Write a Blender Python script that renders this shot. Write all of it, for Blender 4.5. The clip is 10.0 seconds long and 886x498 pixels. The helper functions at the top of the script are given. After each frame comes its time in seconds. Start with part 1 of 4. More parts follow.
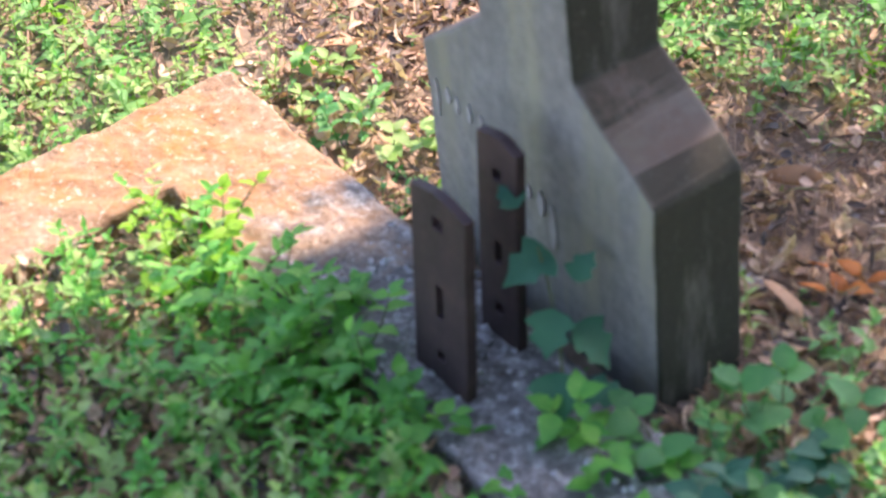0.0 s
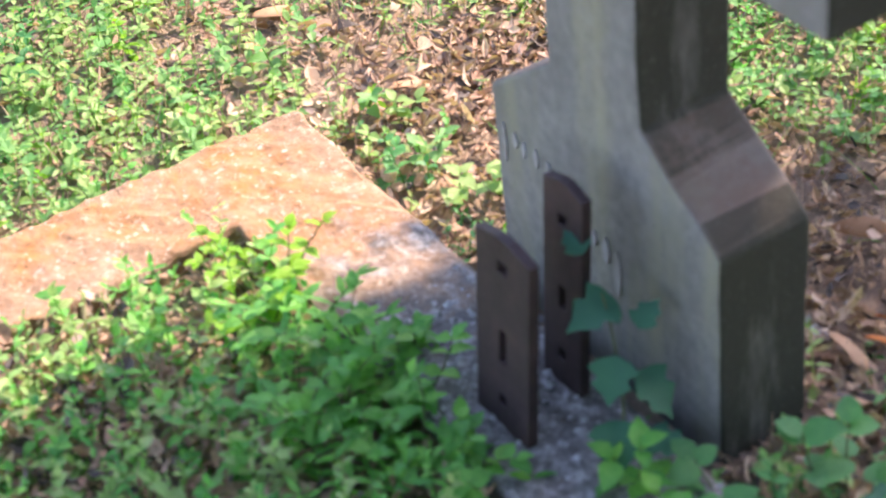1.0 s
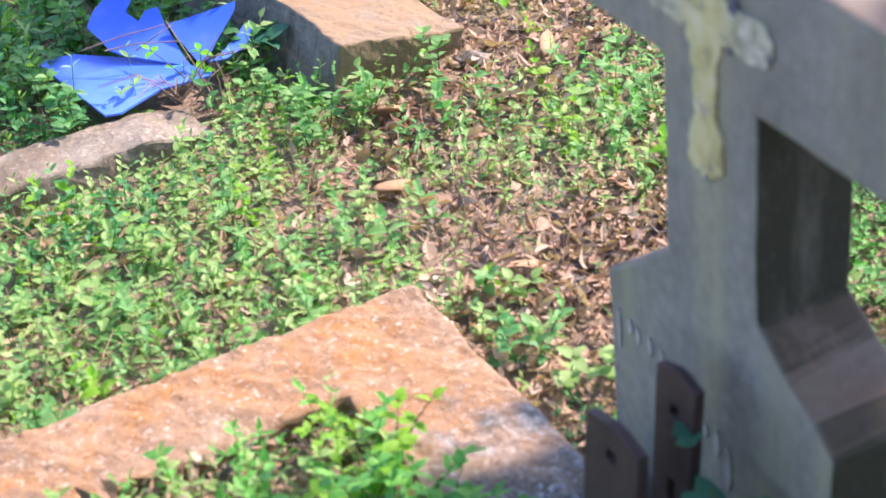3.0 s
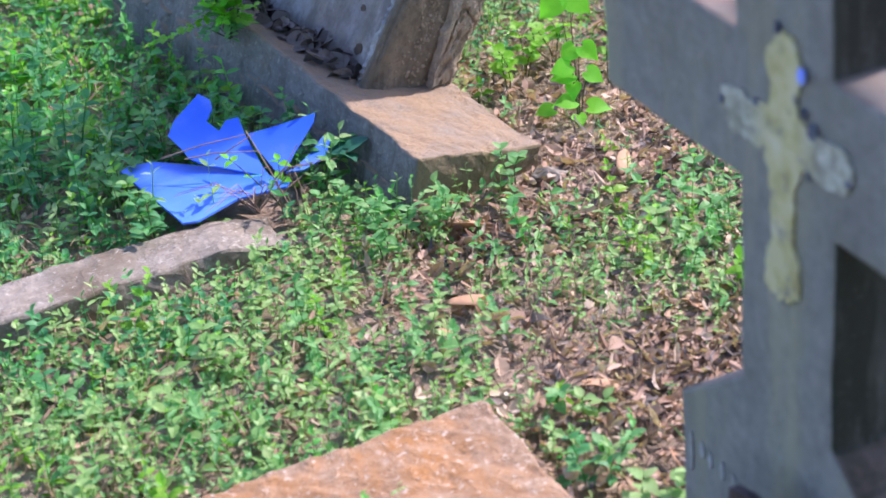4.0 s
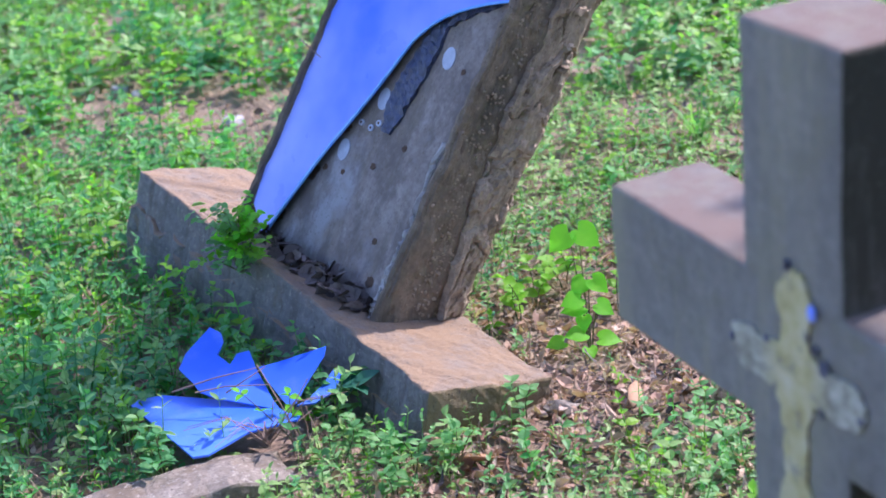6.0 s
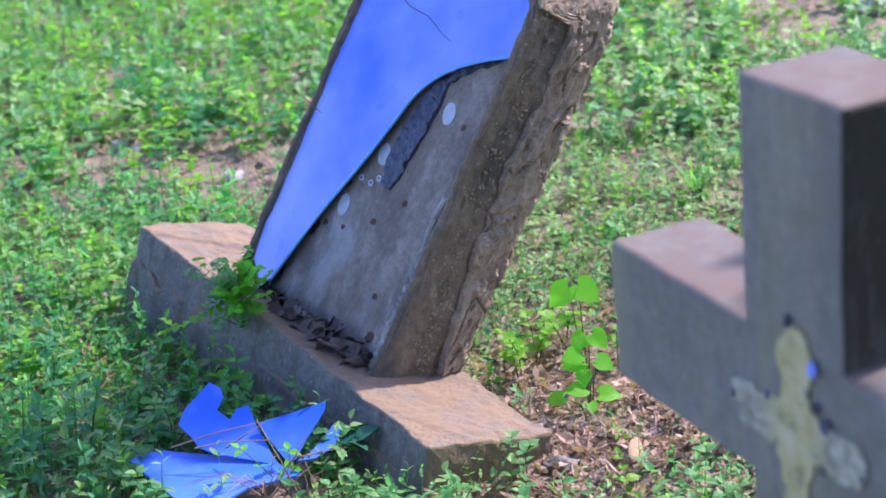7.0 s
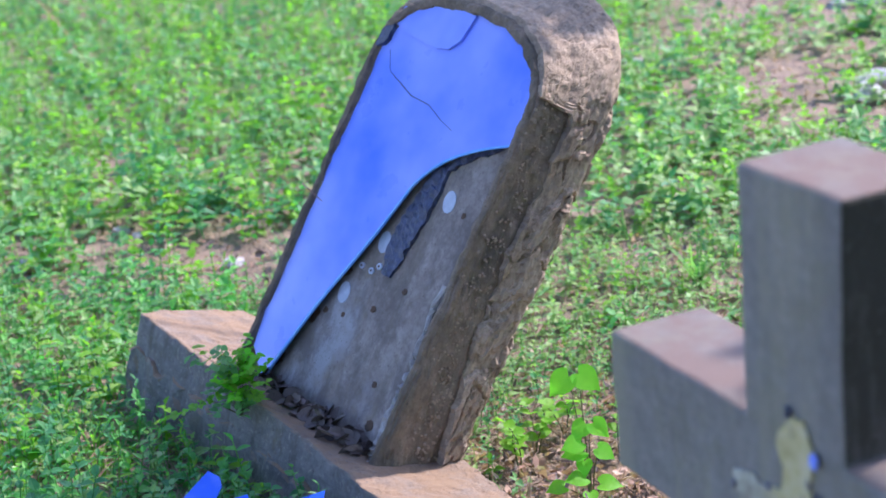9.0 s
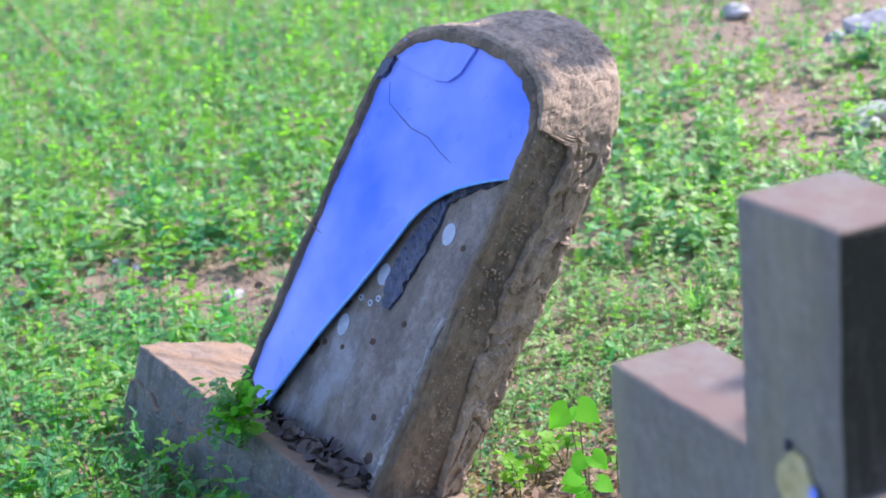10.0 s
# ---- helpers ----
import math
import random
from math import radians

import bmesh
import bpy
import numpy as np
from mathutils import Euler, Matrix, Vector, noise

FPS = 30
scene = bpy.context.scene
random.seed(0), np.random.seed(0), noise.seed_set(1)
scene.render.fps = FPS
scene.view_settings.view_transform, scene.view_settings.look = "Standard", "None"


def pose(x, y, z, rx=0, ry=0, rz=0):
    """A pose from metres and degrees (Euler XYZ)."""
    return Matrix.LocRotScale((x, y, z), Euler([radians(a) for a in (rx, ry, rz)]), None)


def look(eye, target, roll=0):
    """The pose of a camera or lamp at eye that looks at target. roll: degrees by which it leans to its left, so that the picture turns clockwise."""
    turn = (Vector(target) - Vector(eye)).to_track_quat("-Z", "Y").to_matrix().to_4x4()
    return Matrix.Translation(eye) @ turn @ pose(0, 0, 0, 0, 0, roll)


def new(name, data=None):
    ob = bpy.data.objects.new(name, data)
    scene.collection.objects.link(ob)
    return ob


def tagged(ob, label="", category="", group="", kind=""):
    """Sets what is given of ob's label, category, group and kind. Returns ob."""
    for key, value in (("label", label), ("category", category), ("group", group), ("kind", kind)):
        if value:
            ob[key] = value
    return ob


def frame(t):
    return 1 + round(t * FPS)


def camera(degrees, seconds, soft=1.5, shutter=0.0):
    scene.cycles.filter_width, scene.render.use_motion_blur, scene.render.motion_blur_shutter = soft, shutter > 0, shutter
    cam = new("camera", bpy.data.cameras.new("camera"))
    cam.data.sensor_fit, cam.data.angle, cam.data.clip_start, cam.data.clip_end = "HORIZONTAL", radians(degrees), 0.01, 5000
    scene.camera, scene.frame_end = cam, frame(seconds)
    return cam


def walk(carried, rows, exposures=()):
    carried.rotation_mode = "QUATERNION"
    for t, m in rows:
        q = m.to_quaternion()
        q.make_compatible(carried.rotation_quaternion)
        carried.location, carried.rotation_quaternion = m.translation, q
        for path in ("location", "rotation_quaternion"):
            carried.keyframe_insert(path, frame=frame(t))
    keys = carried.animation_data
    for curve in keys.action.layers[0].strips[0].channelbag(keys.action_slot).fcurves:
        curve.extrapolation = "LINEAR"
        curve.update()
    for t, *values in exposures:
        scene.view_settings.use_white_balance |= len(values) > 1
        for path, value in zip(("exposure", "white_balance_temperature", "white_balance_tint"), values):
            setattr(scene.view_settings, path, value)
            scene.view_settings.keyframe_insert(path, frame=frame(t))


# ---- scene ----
cam = camera(26.55, 10.0, soft=1.7)
# a tripod head: the lens stands 80 mm ahead of the pivot
PIVOT, AHEAD = Vector((0.0, 0.0, 1.58)), 0.08
TURNS = [
    (0.0, -40.656, 5.32, -8.039), (0.5, -40.203, 5.086, -6.605), (1.0, -39.16, 5.541, -5.747),
    (1.5, -38.014, 5.242, -4.284), (2.0, -36.666, 5.403, -3.027), (2.2, -36.1, 5.241, -2.315),
    (3.3, -32.577, 4.95, -0.641), (3.5, -32.027, 4.884, 0.0), (4.0, -29.819, 4.831, 1.481),
    (4.5, -27.737, 4.883, 1.794), (5.0, -25.206, 4.931, 1.82), (5.5, -23.779, 5.068, 1.734),
    (7.0, -21.223, 5.045, 1.737), (7.5, -20.368, 5.1, 1.711), (8.0, -19.878, 5.117, 1.707),
    (8.5, -19.16, 5.125, 1.704), (9.0, -18.592, 4.943, 1.778), (9.5, -18.23, 5.012, 1.737),
    (10.0, -17.631, 4.919, 1.765),
]


def head(pitch, roll, yaw):
    turn = pose(0, 0, 0, 90 + pitch, roll, yaw)
    return Matrix.Translation(PIVOT + turn.to_3x3() @ Vector((0, 0, -AHEAD))) @ turn


EXPOSURE = [(0.0, 2.0, 6900, 24), (2.2, 1.97, 6900, 24), (3.5, 1.49, 5930, 22), (5.5, 1.29, 5500, 27), (8.5, 1.26, 5480, 26), (10.0, 1.4, 5700, 23)]
walk(cam, [(t, head(p, r, y)) for t, p, r, y in TURNS], EXPOSURE)
# focus rests on the headstone; the near cross is soft
cam.data.dof.use_dof, cam.data.dof.focus_distance, cam.data.dof.aperture_fstop = True, 3.3, 5.2

# ---- light ----
SUN_ELEVATION, SUN_BEARING = 46.0, 33.0      # bearing: degrees from +x towards +y
to_sun = Vector((math.cos(radians(SUN_ELEVATION)) * math.cos(radians(SUN_BEARING)),
                 math.cos(radians(SUN_ELEVATION)) * math.sin(radians(SUN_BEARING)),
                 math.sin(radians(SUN_ELEVATION))))
world = bpy.data.worlds.new("sky")
scene.world = world
world.use_nodes = True
sky = world.node_tree.nodes.new("ShaderNodeTexSky")
sky.sky_type, sky.sun_disc = "NISHITA", False
sky.sun_elevation, sky.sun_rotation = radians(SUN_ELEVATION), radians(90 - SUN_BEARING)
world.node_tree.nodes["Background"].inputs["Strength"].default_value = 0.15
world.node_tree.links.new(sky.outputs["Color"], world.node_tree.nodes["Background"].inputs["Color"])
lamp = bpy.data.lights.new("sun", "SUN")
lamp.energy, lamp.angle, lamp.color = 3.3, radians(0.6), (1.0, 0.9, 0.74)
sun = new("sun", lamp)
sun.matrix_world = look(to_sun * 30, (0, 0, 0))


# ---- materials ----
class Mat:
    """A node material put together step by step."""

    def __init__(self, name, rough=0.9, metal=0.0):
        self.m = bpy.data.materials.new(name)
        self.m.use_nodes = True
        self.t = self.m.node_tree
        self.b = self.t.nodes["Principled BSDF"]
        self.b.inputs["Roughness"].default_value = rough
        self.b.inputs["Metallic"].default_value = metal
        self.co = self.t.nodes.new("ShaderNodeTexCoord").outputs["Object"]

    def node(self, kind, **sets):
        n = self.t.nodes.new(kind)
        for k, v in sets.items():
            n.inputs[k].default_value = v
        return n

    def link(self, a, b):
        self.t.links.new(a, b)

    def noise(self, scale, detail=5.0, rough=0.6, stretch=None):
        n = self.node("ShaderNodeTexNoise", Scale=scale, Detail=detail, Roughness=rough)
        if stretch:
            mp = self.t.nodes.new("ShaderNodeMapping")
            mp.inputs["Scale"].default_value = stretch
            self.link(self.co, mp.inputs["Vector"])
            self.link(mp.outputs["Vector"], n.inputs["Vector"])
        else:
            self.link(self.co, n.inputs["Vector"])
        return n.outputs["Fac"]

    def ramp(self, fac, *stops):
        r = self.t.nodes.new("ShaderNodeValToRGB")
        e = r.color_ramp.elements
        while len(e) < len(stops):
            e.new(0.5)
        for el, (p, c) in zip(e, stops):
            el.position, el.color = p, (*c, 1) if len(c) == 3 else c
        self.link(fac, r.inputs["Fac"])
        return r.outputs["Color"]

    def mix(self, fac, a, b, how="MIX"):
        n = self.t.nodes.new("ShaderNodeMix")
        n.data_type, n.blend_type = "RGBA", how
        for sock, v in ((n.inputs[0], fac), (n.inputs[6], a), (n.inputs[7], b)):
            if isinstance(v, (int, float)):
                sock.default_value = v
            elif isinstance(v, tuple):
                sock.default_value = (*v, 1)
            else:
                self.link(v, sock)
        return n.outputs[2]

    def color(self, c):
        self.link(c, self.b.inputs["Base Color"])
        return self

    def bump(self, fac, strength, distance):
        n = self.node("ShaderNodeBump", Strength=strength, Distance=distance)
        self.link(fac, n.inputs["Height"])
        prev = self.b.inputs["Normal"].links
        if prev:
            self.link(prev[0].from_socket, n.inputs["Normal"])
        self.link(n.outputs["Normal"], self.b.inputs["Normal"])
        return self


def bw(lo, hi, a=(0, 0, 0), b=(1, 1, 1)):
    return (lo, a), (hi, b)


def concrete(name, dark, mid, light, moss=None, moss_from=0.55, streak=None, pit=0.6, top=None, grit=None, wash=None, side=None, grey=None, coarse=0.004, lime=None):
    m = Mat(name, 0.92)
    base = m.ramp(m.noise(7, 8, 0.65), (0.3, dark), (0.52, mid), (0.75, light))
    base = m.mix(0.5, base, m.ramp(m.noise(55, 6, 0.7), (0.3, dark), (0.7, light)))
    if moss:
        base = m.mix(m.ramp(m.noise(4.5, 9, 0.72), *bw(moss_from, moss_from + 0.14)), base, moss)
    if streak:
        base = m.mix(m.ramp(m.noise(16, 5, 0.6, (1, 1, 0.12)), *bw(0.5, 0.7)), base, streak)
    if lime:
        spot = m.node("ShaderNodeVectorMath")
        spot.operation = "DISTANCE"
        spot.inputs[1].default_value = (-0.65, 0.03, 0.09)
        m.link(m.co, spot.inputs[0])
        reach = m.t.nodes.new("ShaderNodeMath")
        reach.operation = "SUBTRACT"
        m.link(m.noise(9, 4, 0.55), reach.inputs[0])
        m.link(spot.outputs["Value"], reach.inputs[1])
        base = m.mix(m.ramp(reach.outputs[0], *bw(0.36, 0.52, b=(0.85, 0.85, 0.85))), base, lime)
        base = m.mix(m.ramp(m.noise(11, 9, 0.78, (1, 1, 0.6)), *bw(0.46, 0.6, b=(0.75, 0.75, 0.75))), base, (0.13, 0.105, 0.095))
    if grit:
        base = m.mix(m.ramp(m.noise(90, 5, 0.75), *bw(0.56, 0.66)), base, grit)
        base = m.mix(m.ramp(m.noise(34, 6, 0.75), *bw(0.58, 0.68)), base, dark)
    if wash or side or grey:
        axis = m.t.nodes.new("ShaderNodeSeparateXYZ")
        m.link(m.co, axis.inputs[0])
    if grey:
        far = m.t.nodes.new("ShaderNodeMath")
        far.operation = "ADD"
        m.link(axis.outputs["X"], far.inputs[0])
        m.link(m.noise(9, 5, 0.7), far.inputs[1])
        base = m.mix(m.ramp(far.outputs[0], *bw(0.78, 1.05)), base, m.ramp(m.noise(48, 7, 0.75), (0.35, (0.1, 0.09, 0.085)), (0.5, grey), (0.68, (0.55, 0.53, 0.52))))
    if wash:
        near = m.t.nodes.new("ShaderNodeMath")
        near.operation = "ABSOLUTE"
        m.link(axis.outputs["X"], near.inputs[0])
        run = m.mix(1.0, m.ramp(near.outputs[0], *bw(0.012, 0.04, (1, 1, 1), (0, 0, 0))), m.ramp(m.noise(22, 5, 0.6, (1, 1, 0.08)), *bw(0.35, 0.7)), "MULTIPLY")
        base = m.mix(m.mix(0.5, (0, 0, 0), run), base, wash)
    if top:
        # upward faces take the top colour, patchy by noise
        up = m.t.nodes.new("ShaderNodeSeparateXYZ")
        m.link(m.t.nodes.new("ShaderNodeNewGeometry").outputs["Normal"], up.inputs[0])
        top_tone = m.mix(1.0, m.ramp(up.outputs["Z"], *bw(0.45, 0.8)), m.ramp(m.noise(12, 6, 0.7), *bw(0.2, 0.55)), "MULTIPLY")
        base = m.mix(top_tone, base, top)
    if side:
        # cross: shade on its right-hand faces painted dark olive; plinth end: ochre
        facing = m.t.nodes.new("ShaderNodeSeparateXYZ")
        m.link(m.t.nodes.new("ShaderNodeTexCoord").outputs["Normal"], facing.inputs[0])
        side_shade_stain = m.mix(1.0, m.ramp(facing.outputs["X"], *bw(0.45, 0.65)), m.ramp(m.noise(11, 7, 0.7, (1, 1, 0.18)), *bw(0.22, 0.46)), "MULTIPLY")
        base = m.mix(m.mix(0.93, (0, 0, 0), side_shade_stain), base, side)
    base = m.mix(m.ramp(m.noise(210, 3, 0.6), *bw(0.62, 0.72)), base, dark)
    m.color(base)
    m.bump(m.noise(60, 8, 0.7), pit, coarse).bump(m.noise(420, 4, 0.7), 0.5, 0.0012)
    return m.m


def leaf_material(name, stops, glow=0.5, rough=0.5, vein=True):
    """Thin leaves: part of the light comes through them."""
    m = Mat(name, rough)
    geo = m.t.nodes.new("ShaderNodeNewGeometry")
    each = m.t.nodes.new("ShaderNodeMath")
    each.operation = "ADD"
    m.link(geo.outputs["Random Per Island"], each.inputs[0])
    m.link(m.t.nodes.new("ShaderNodeObjectInfo").outputs["Random"], each.inputs[1])
    wrap = m.t.nodes.new("ShaderNodeMath")
    wrap.operation = "FRACT"
    m.link(each.outputs[0], wrap.inputs[0])
    c = m.ramp(wrap.outputs[0], *stops)
    c = m.mix(0.35, c, m.ramp(m.noise(3.0, 3), (0.3, stops[0][1]), (0.7, stops[-1][1])))
    c = m.mix(m.ramp(m.noise(130, 4), *bw(0.55, 0.85)), c, tuple(0.65 * v for v in stops[0][1]))
    m.color(c)
    m.bump(m.noise(300, 3), 0.3, 0.001)
    tr = m.t.nodes.new("ShaderNodeBsdfTranslucent")
    warm = m.mix(1.0, c, (0.95, 1.2, 0.55), "MULTIPLY")
    m.link(warm, tr.inputs["Color"])
    ms = m.t.nodes.new("ShaderNodeMixShader")
    ms.inputs[0].default_value = glow
    m.link(m.b.outputs[0], ms.inputs[1])
    m.link(tr.outputs[0], ms.inputs[2])
    m.link(ms.outputs[0], m.t.nodes["Material Output"].inputs["Surface"])
    return m.m


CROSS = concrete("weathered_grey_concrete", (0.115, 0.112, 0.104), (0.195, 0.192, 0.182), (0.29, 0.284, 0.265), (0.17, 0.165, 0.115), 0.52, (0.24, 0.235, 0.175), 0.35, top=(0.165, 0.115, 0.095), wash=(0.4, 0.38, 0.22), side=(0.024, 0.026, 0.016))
KERB = concrete("coarse_ochre_concrete", (0.14, 0.08, 0.046), (0.31, 0.175, 0.095), (0.46, 0.315, 0.22), (0.38, 0.17, 0.055), 0.5, None, 1.0, grit=(0.58, 0.46, 0.37), grey=(0.2, 0.185, 0.18), coarse=0.008)
KERB_GREY = concrete("grey_kerb_concrete", (0.1, 0.08, 0.065), (0.23, 0.185, 0.145), (0.36, 0.3, 0.25), (0.15, 0.11, 0.075), 0.52, None, 1.0, grit=(0.4, 0.35, 0.3))
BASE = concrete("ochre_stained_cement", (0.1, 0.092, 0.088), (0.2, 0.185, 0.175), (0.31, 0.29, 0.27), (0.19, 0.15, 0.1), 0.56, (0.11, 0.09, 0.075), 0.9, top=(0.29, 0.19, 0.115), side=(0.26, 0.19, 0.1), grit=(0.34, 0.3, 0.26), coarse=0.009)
STONE = concrete("rough_brown_cement_render", (0.15, 0.108, 0.074), (0.4, 0.295, 0.2), (0.56, 0.435, 0.31), (0.2, 0.155, 0.105), 0.55, None, 0.8, grit=(0.4, 0.31, 0.22), coarse=0.008)
LIP = concrete("pale_worn_cement", (0.2, 0.18, 0.165), (0.38, 0.35, 0.33), (0.52, 0.49, 0.47), None, 0.5, None, 0.8)
RIM = concrete("dark_brown_cement", (0.1, 0.074, 0.052), (0.235, 0.178, 0.125), (0.37, 0.285, 0.2), (0.13, 0.105, 0.072), 0.53, (0.1, 0.084, 0.062), 1.0, coarse=0.008)
PANEL = concrete("stained_grey_backing", (0.13, 0.1, 0.085), (0.29, 0.24, 0.205), (0.43, 0.38, 0.345), (0.18, 0.14, 0.115), 0.5, (0.22, 0.18, 0.135), 0.35, lime=(0.35, 0.335, 0.35))


def iron():
    m = Mat("dark_rusty_iron", 0.62, 0.35)
    c = m.ramp(m.noise(18, 7, 0.7), (0.3, (0.034, 0.021, 0.024)), (0.55, (0.06, 0.038, 0.04)), (0.8, (0.12, 0.066, 0.054)))
    m.color(c)
    m.bump(m.noise(90, 7, 0.7), 0.5, 0.002)
    return m.m


def glass_blue(name, a, b, rough):
    """Glossy old sheet glass, dusty in places; sky reflection painted as blue base."""
    m = Mat(name, rough)
    c = m.ramp(m.noise(3.2, 4, 0.5), (0.3, a), (0.7, b))
    dust = m.ramp(m.noise(14, 6, 0.7), *bw(0.52, 0.85, b=(0.5, 0.5, 0.5)))
    m.color(m.mix(dust, c, (0.24, 0.31, 0.78)))
    m.link(m.ramp(m.noise(9, 4), (0.3, (rough, rough, rough)), (0.8, (rough + 0.3,) * 3)), m.b.inputs["Roughness"])
    m.b.inputs["Specular IOR Level"].default_value = 0.25
    m.b.inputs["Coat Weight"].default_value = 0.08
    m.b.inputs["Coat Roughness"].default_value = 0.08
    return m.m


def paint_yellow():
    m = Mat("flaking_cream_yellow_paint", 0.7)
    c = m.ramp(m.noise(26, 6, 0.6), (0.3, (0.3, 0.25, 0.1)), (0.5, (0.46, 0.42, 0.22)), (0.75, (0.56, 0.54, 0.42)))
    c = m.mix(m.ramp(m.noise(38, 7, 0.7), *bw(0.64, 0.7)), c, (0.3, 0.17, 0.06))
    axis = m.t.nodes.new("ShaderNodeSeparateXYZ")
    m.link(m.co, axis.inputs[0])
    out = m.t.nodes.new("ShaderNodeMath")
    out.operation = "ABSOLUTE"
    m.link(axis.outputs["X"], out.inputs[0])
    c = m.mix(m.ramp(out.outputs[0], *bw(0.022, 0.06, b=(0.9, 0.9, 0.9))), c, m.ramp(m.noise(42, 7, 0.75), (0.4, (0.17, 0.17, 0.15)), (0.5, (0.32, 0.32, 0.27)), (0.62, (0.52, 0.52, 0.48))))
    c = m.mix(m.ramp(m.noise(44, 7, 0.75), *bw(0.56, 0.62)), c, (0.19, 0.185, 0.17))
    m.color(c)
    m.bump(m.noise(70, 6), 0.5, 0.002)
    return m.m


def soil():
    m = Mat("dark_leafy_soil", 0.95)
    c = m.ramp(m.noise(9, 9, 0.7), (0.3, (0.11, 0.08, 0.06)), (0.5, (0.27, 0.19, 0.145)), (0.75, (0.46, 0.34, 0.26)))
    c = m.mix(m.ramp(m.noise(1.1, 4), *bw(0.45, 0.65)), c, (0.17, 0.145, 0.08))
    c = m.mix(m.ramp(m.noise(130, 4, 0.7), *bw(0.52, 0.64)), c, (0.4, 0.28, 0.2))
    m.color(c)
    m.bump(m.noise(40, 8, 0.75), 1.0, 0.012)
    return m.m


def plain(name, a, b, scale=40, rough=0.8, bump=0.3, metal=0.0):
    m = Mat(name, rough, metal)
    m.color(m.ramp(m.noise(scale, 6, 0.65), (0.3, a), (0.72, b)))
    m.bump(m.noise(scale * 3, 5), bump, 0.0015)
    return m.m


IRON, YELLOW, SOIL = iron(), paint_yellow(), soil()
GLASS = glass_blue("sky_blue_sheet_glass", (0.06, 0.17, 0.86), (0.4, 0.46, 0.98), 0.22)
# deeper copy of the pane's painted sky blue for the shaded fallen pieces
SHARD = glass_blue("deep_blue_sheet_glass", (0.025, 0.1, 0.68), (0.1, 0.22, 0.86), 0.3)
LIME = leaf_material("lime_green_seedling_leaves", ((0.0, (0.17, 0.6, 0.02)), (1.0, (0.28, 0.68, 0.03))), 0.6)
WEED = leaf_material("small_weed_leaves", ((0.0, (0.1, 0.3, 0.09)), (0.5, (0.17, 0.41, 0.13)), (1.0, (0.28, 0.47, 0.18))))
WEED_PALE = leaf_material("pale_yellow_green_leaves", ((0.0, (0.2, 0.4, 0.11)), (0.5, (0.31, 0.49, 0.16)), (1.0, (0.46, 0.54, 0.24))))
WEED_DEEP = leaf_material("deep_green_leaves", ((0.0, (0.05, 0.22, 0.085)), (0.5, (0.085, 0.31, 0.11)), (1.0, (0.16, 0.4, 0.14))))
WEED_FRESH = leaf_material("fresh_green_broad_leaves", ((0.0, (0.05, 0.27, 0.06)), (0.5, (0.12, 0.45, 0.09)), (1.0, (0.26, 0.58, 0.11))), 0.5)
WEED_BRIGHT = leaf_material("bright_yellow_green_leaves", ((0.0, (0.18, 0.42, 0.03)), (0.5, (0.24, 0.52, 0.035)), (1.0, (0.33, 0.55, 0.06))), 0.6)
IVY = leaf_material("bluish_dark_leaves", ((0.0, (0.02, 0.12, 0.08)), (1.0, (0.045, 0.19, 0.1))), 0.3)
GRASS = leaf_material("grass_blades", ((0.0, (0.12, 0.34, 0.09)), (0.6, (0.19, 0.45, 0.12)), (1.0, (0.36, 0.48, 0.18))), 0.55)
LITTER = leaf_material("dry_fallen_leaves", ((0.0, (0.19, 0.1, 0.07)), (0.35, (0.45, 0.25, 0.175)), (0.7, (0.6, 0.38, 0.28)), (1.0, (0.7, 0.54, 0.44))), 0.3, 0.8)
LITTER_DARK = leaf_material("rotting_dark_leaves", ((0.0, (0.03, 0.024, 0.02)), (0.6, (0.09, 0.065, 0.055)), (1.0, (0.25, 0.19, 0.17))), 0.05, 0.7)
ORANGE = leaf_material("orange_dry_leaf", ((0.0, (0.6, 0.17, 0.04)), (1.0, (0.7, 0.27, 0.07))), 0.4, 0.7)
TAN = leaf_material("tan_dry_leaf", ((0.0, (0.42, 0.22, 0.12)), (1.0, (0.55, 0.33, 0.2))), 0.2, 0.75)
STEM = plain("green_brown_stem", (0.06, 0.08, 0.03), (0.14, 0.15, 0.05))
TWIG = plain("dry_brown_twig", (0.16, 0.1, 0.075), (0.34, 0.23, 0.17))
STRAW = plain("dry_straw", (0.34, 0.22, 0.15), (0.6, 0.44, 0.33))
CHIP = plain("pale_limestone_chip", (0.22, 0.21, 0.21), (0.54, 0.52, 0.53), 30)
CUT = plain("bright_cut_glass_edge", (0.12, 0.36, 0.95), (0.24, 0.5, 1.0), 30, 0.2)
ENAMEL = plain("white_enamel_spot", (0.34, 0.37, 0.46), (0.52, 0.55, 0.64), 60, 0.4, 0.1)
TAR = plain("black_flaking_backing", (0.014, 0.016, 0.03), (0.09, 0.105, 0.19), 75, 0.4, 1.0)
STAIN = plain("rust_brown_spot", (0.04, 0.025, 0.015), (0.12, 0.06, 0.03), 60)
PALE = plain("pale_lime_wash", (0.22, 0.21, 0.2), (0.42, 0.41, 0.42), 25, 0.8)


# ---- mesh helpers ----
def link_mesh(name, bm, material, parent=None, label="", smooth=False):
    me = bpy.data.meshes.new(name)
    bmesh.ops.recalc_face_normals(bm, faces=bm.faces)
    for f in bm.faces:
        f.smooth = smooth
    bm.to_mesh(me)
    bm.free()
    me.materials.append(material)
    ob = new(name, me)
    if parent is not None:
        ob.parent = parent
    if label:
        ob["label"] = label
    return ob


part = link_mesh


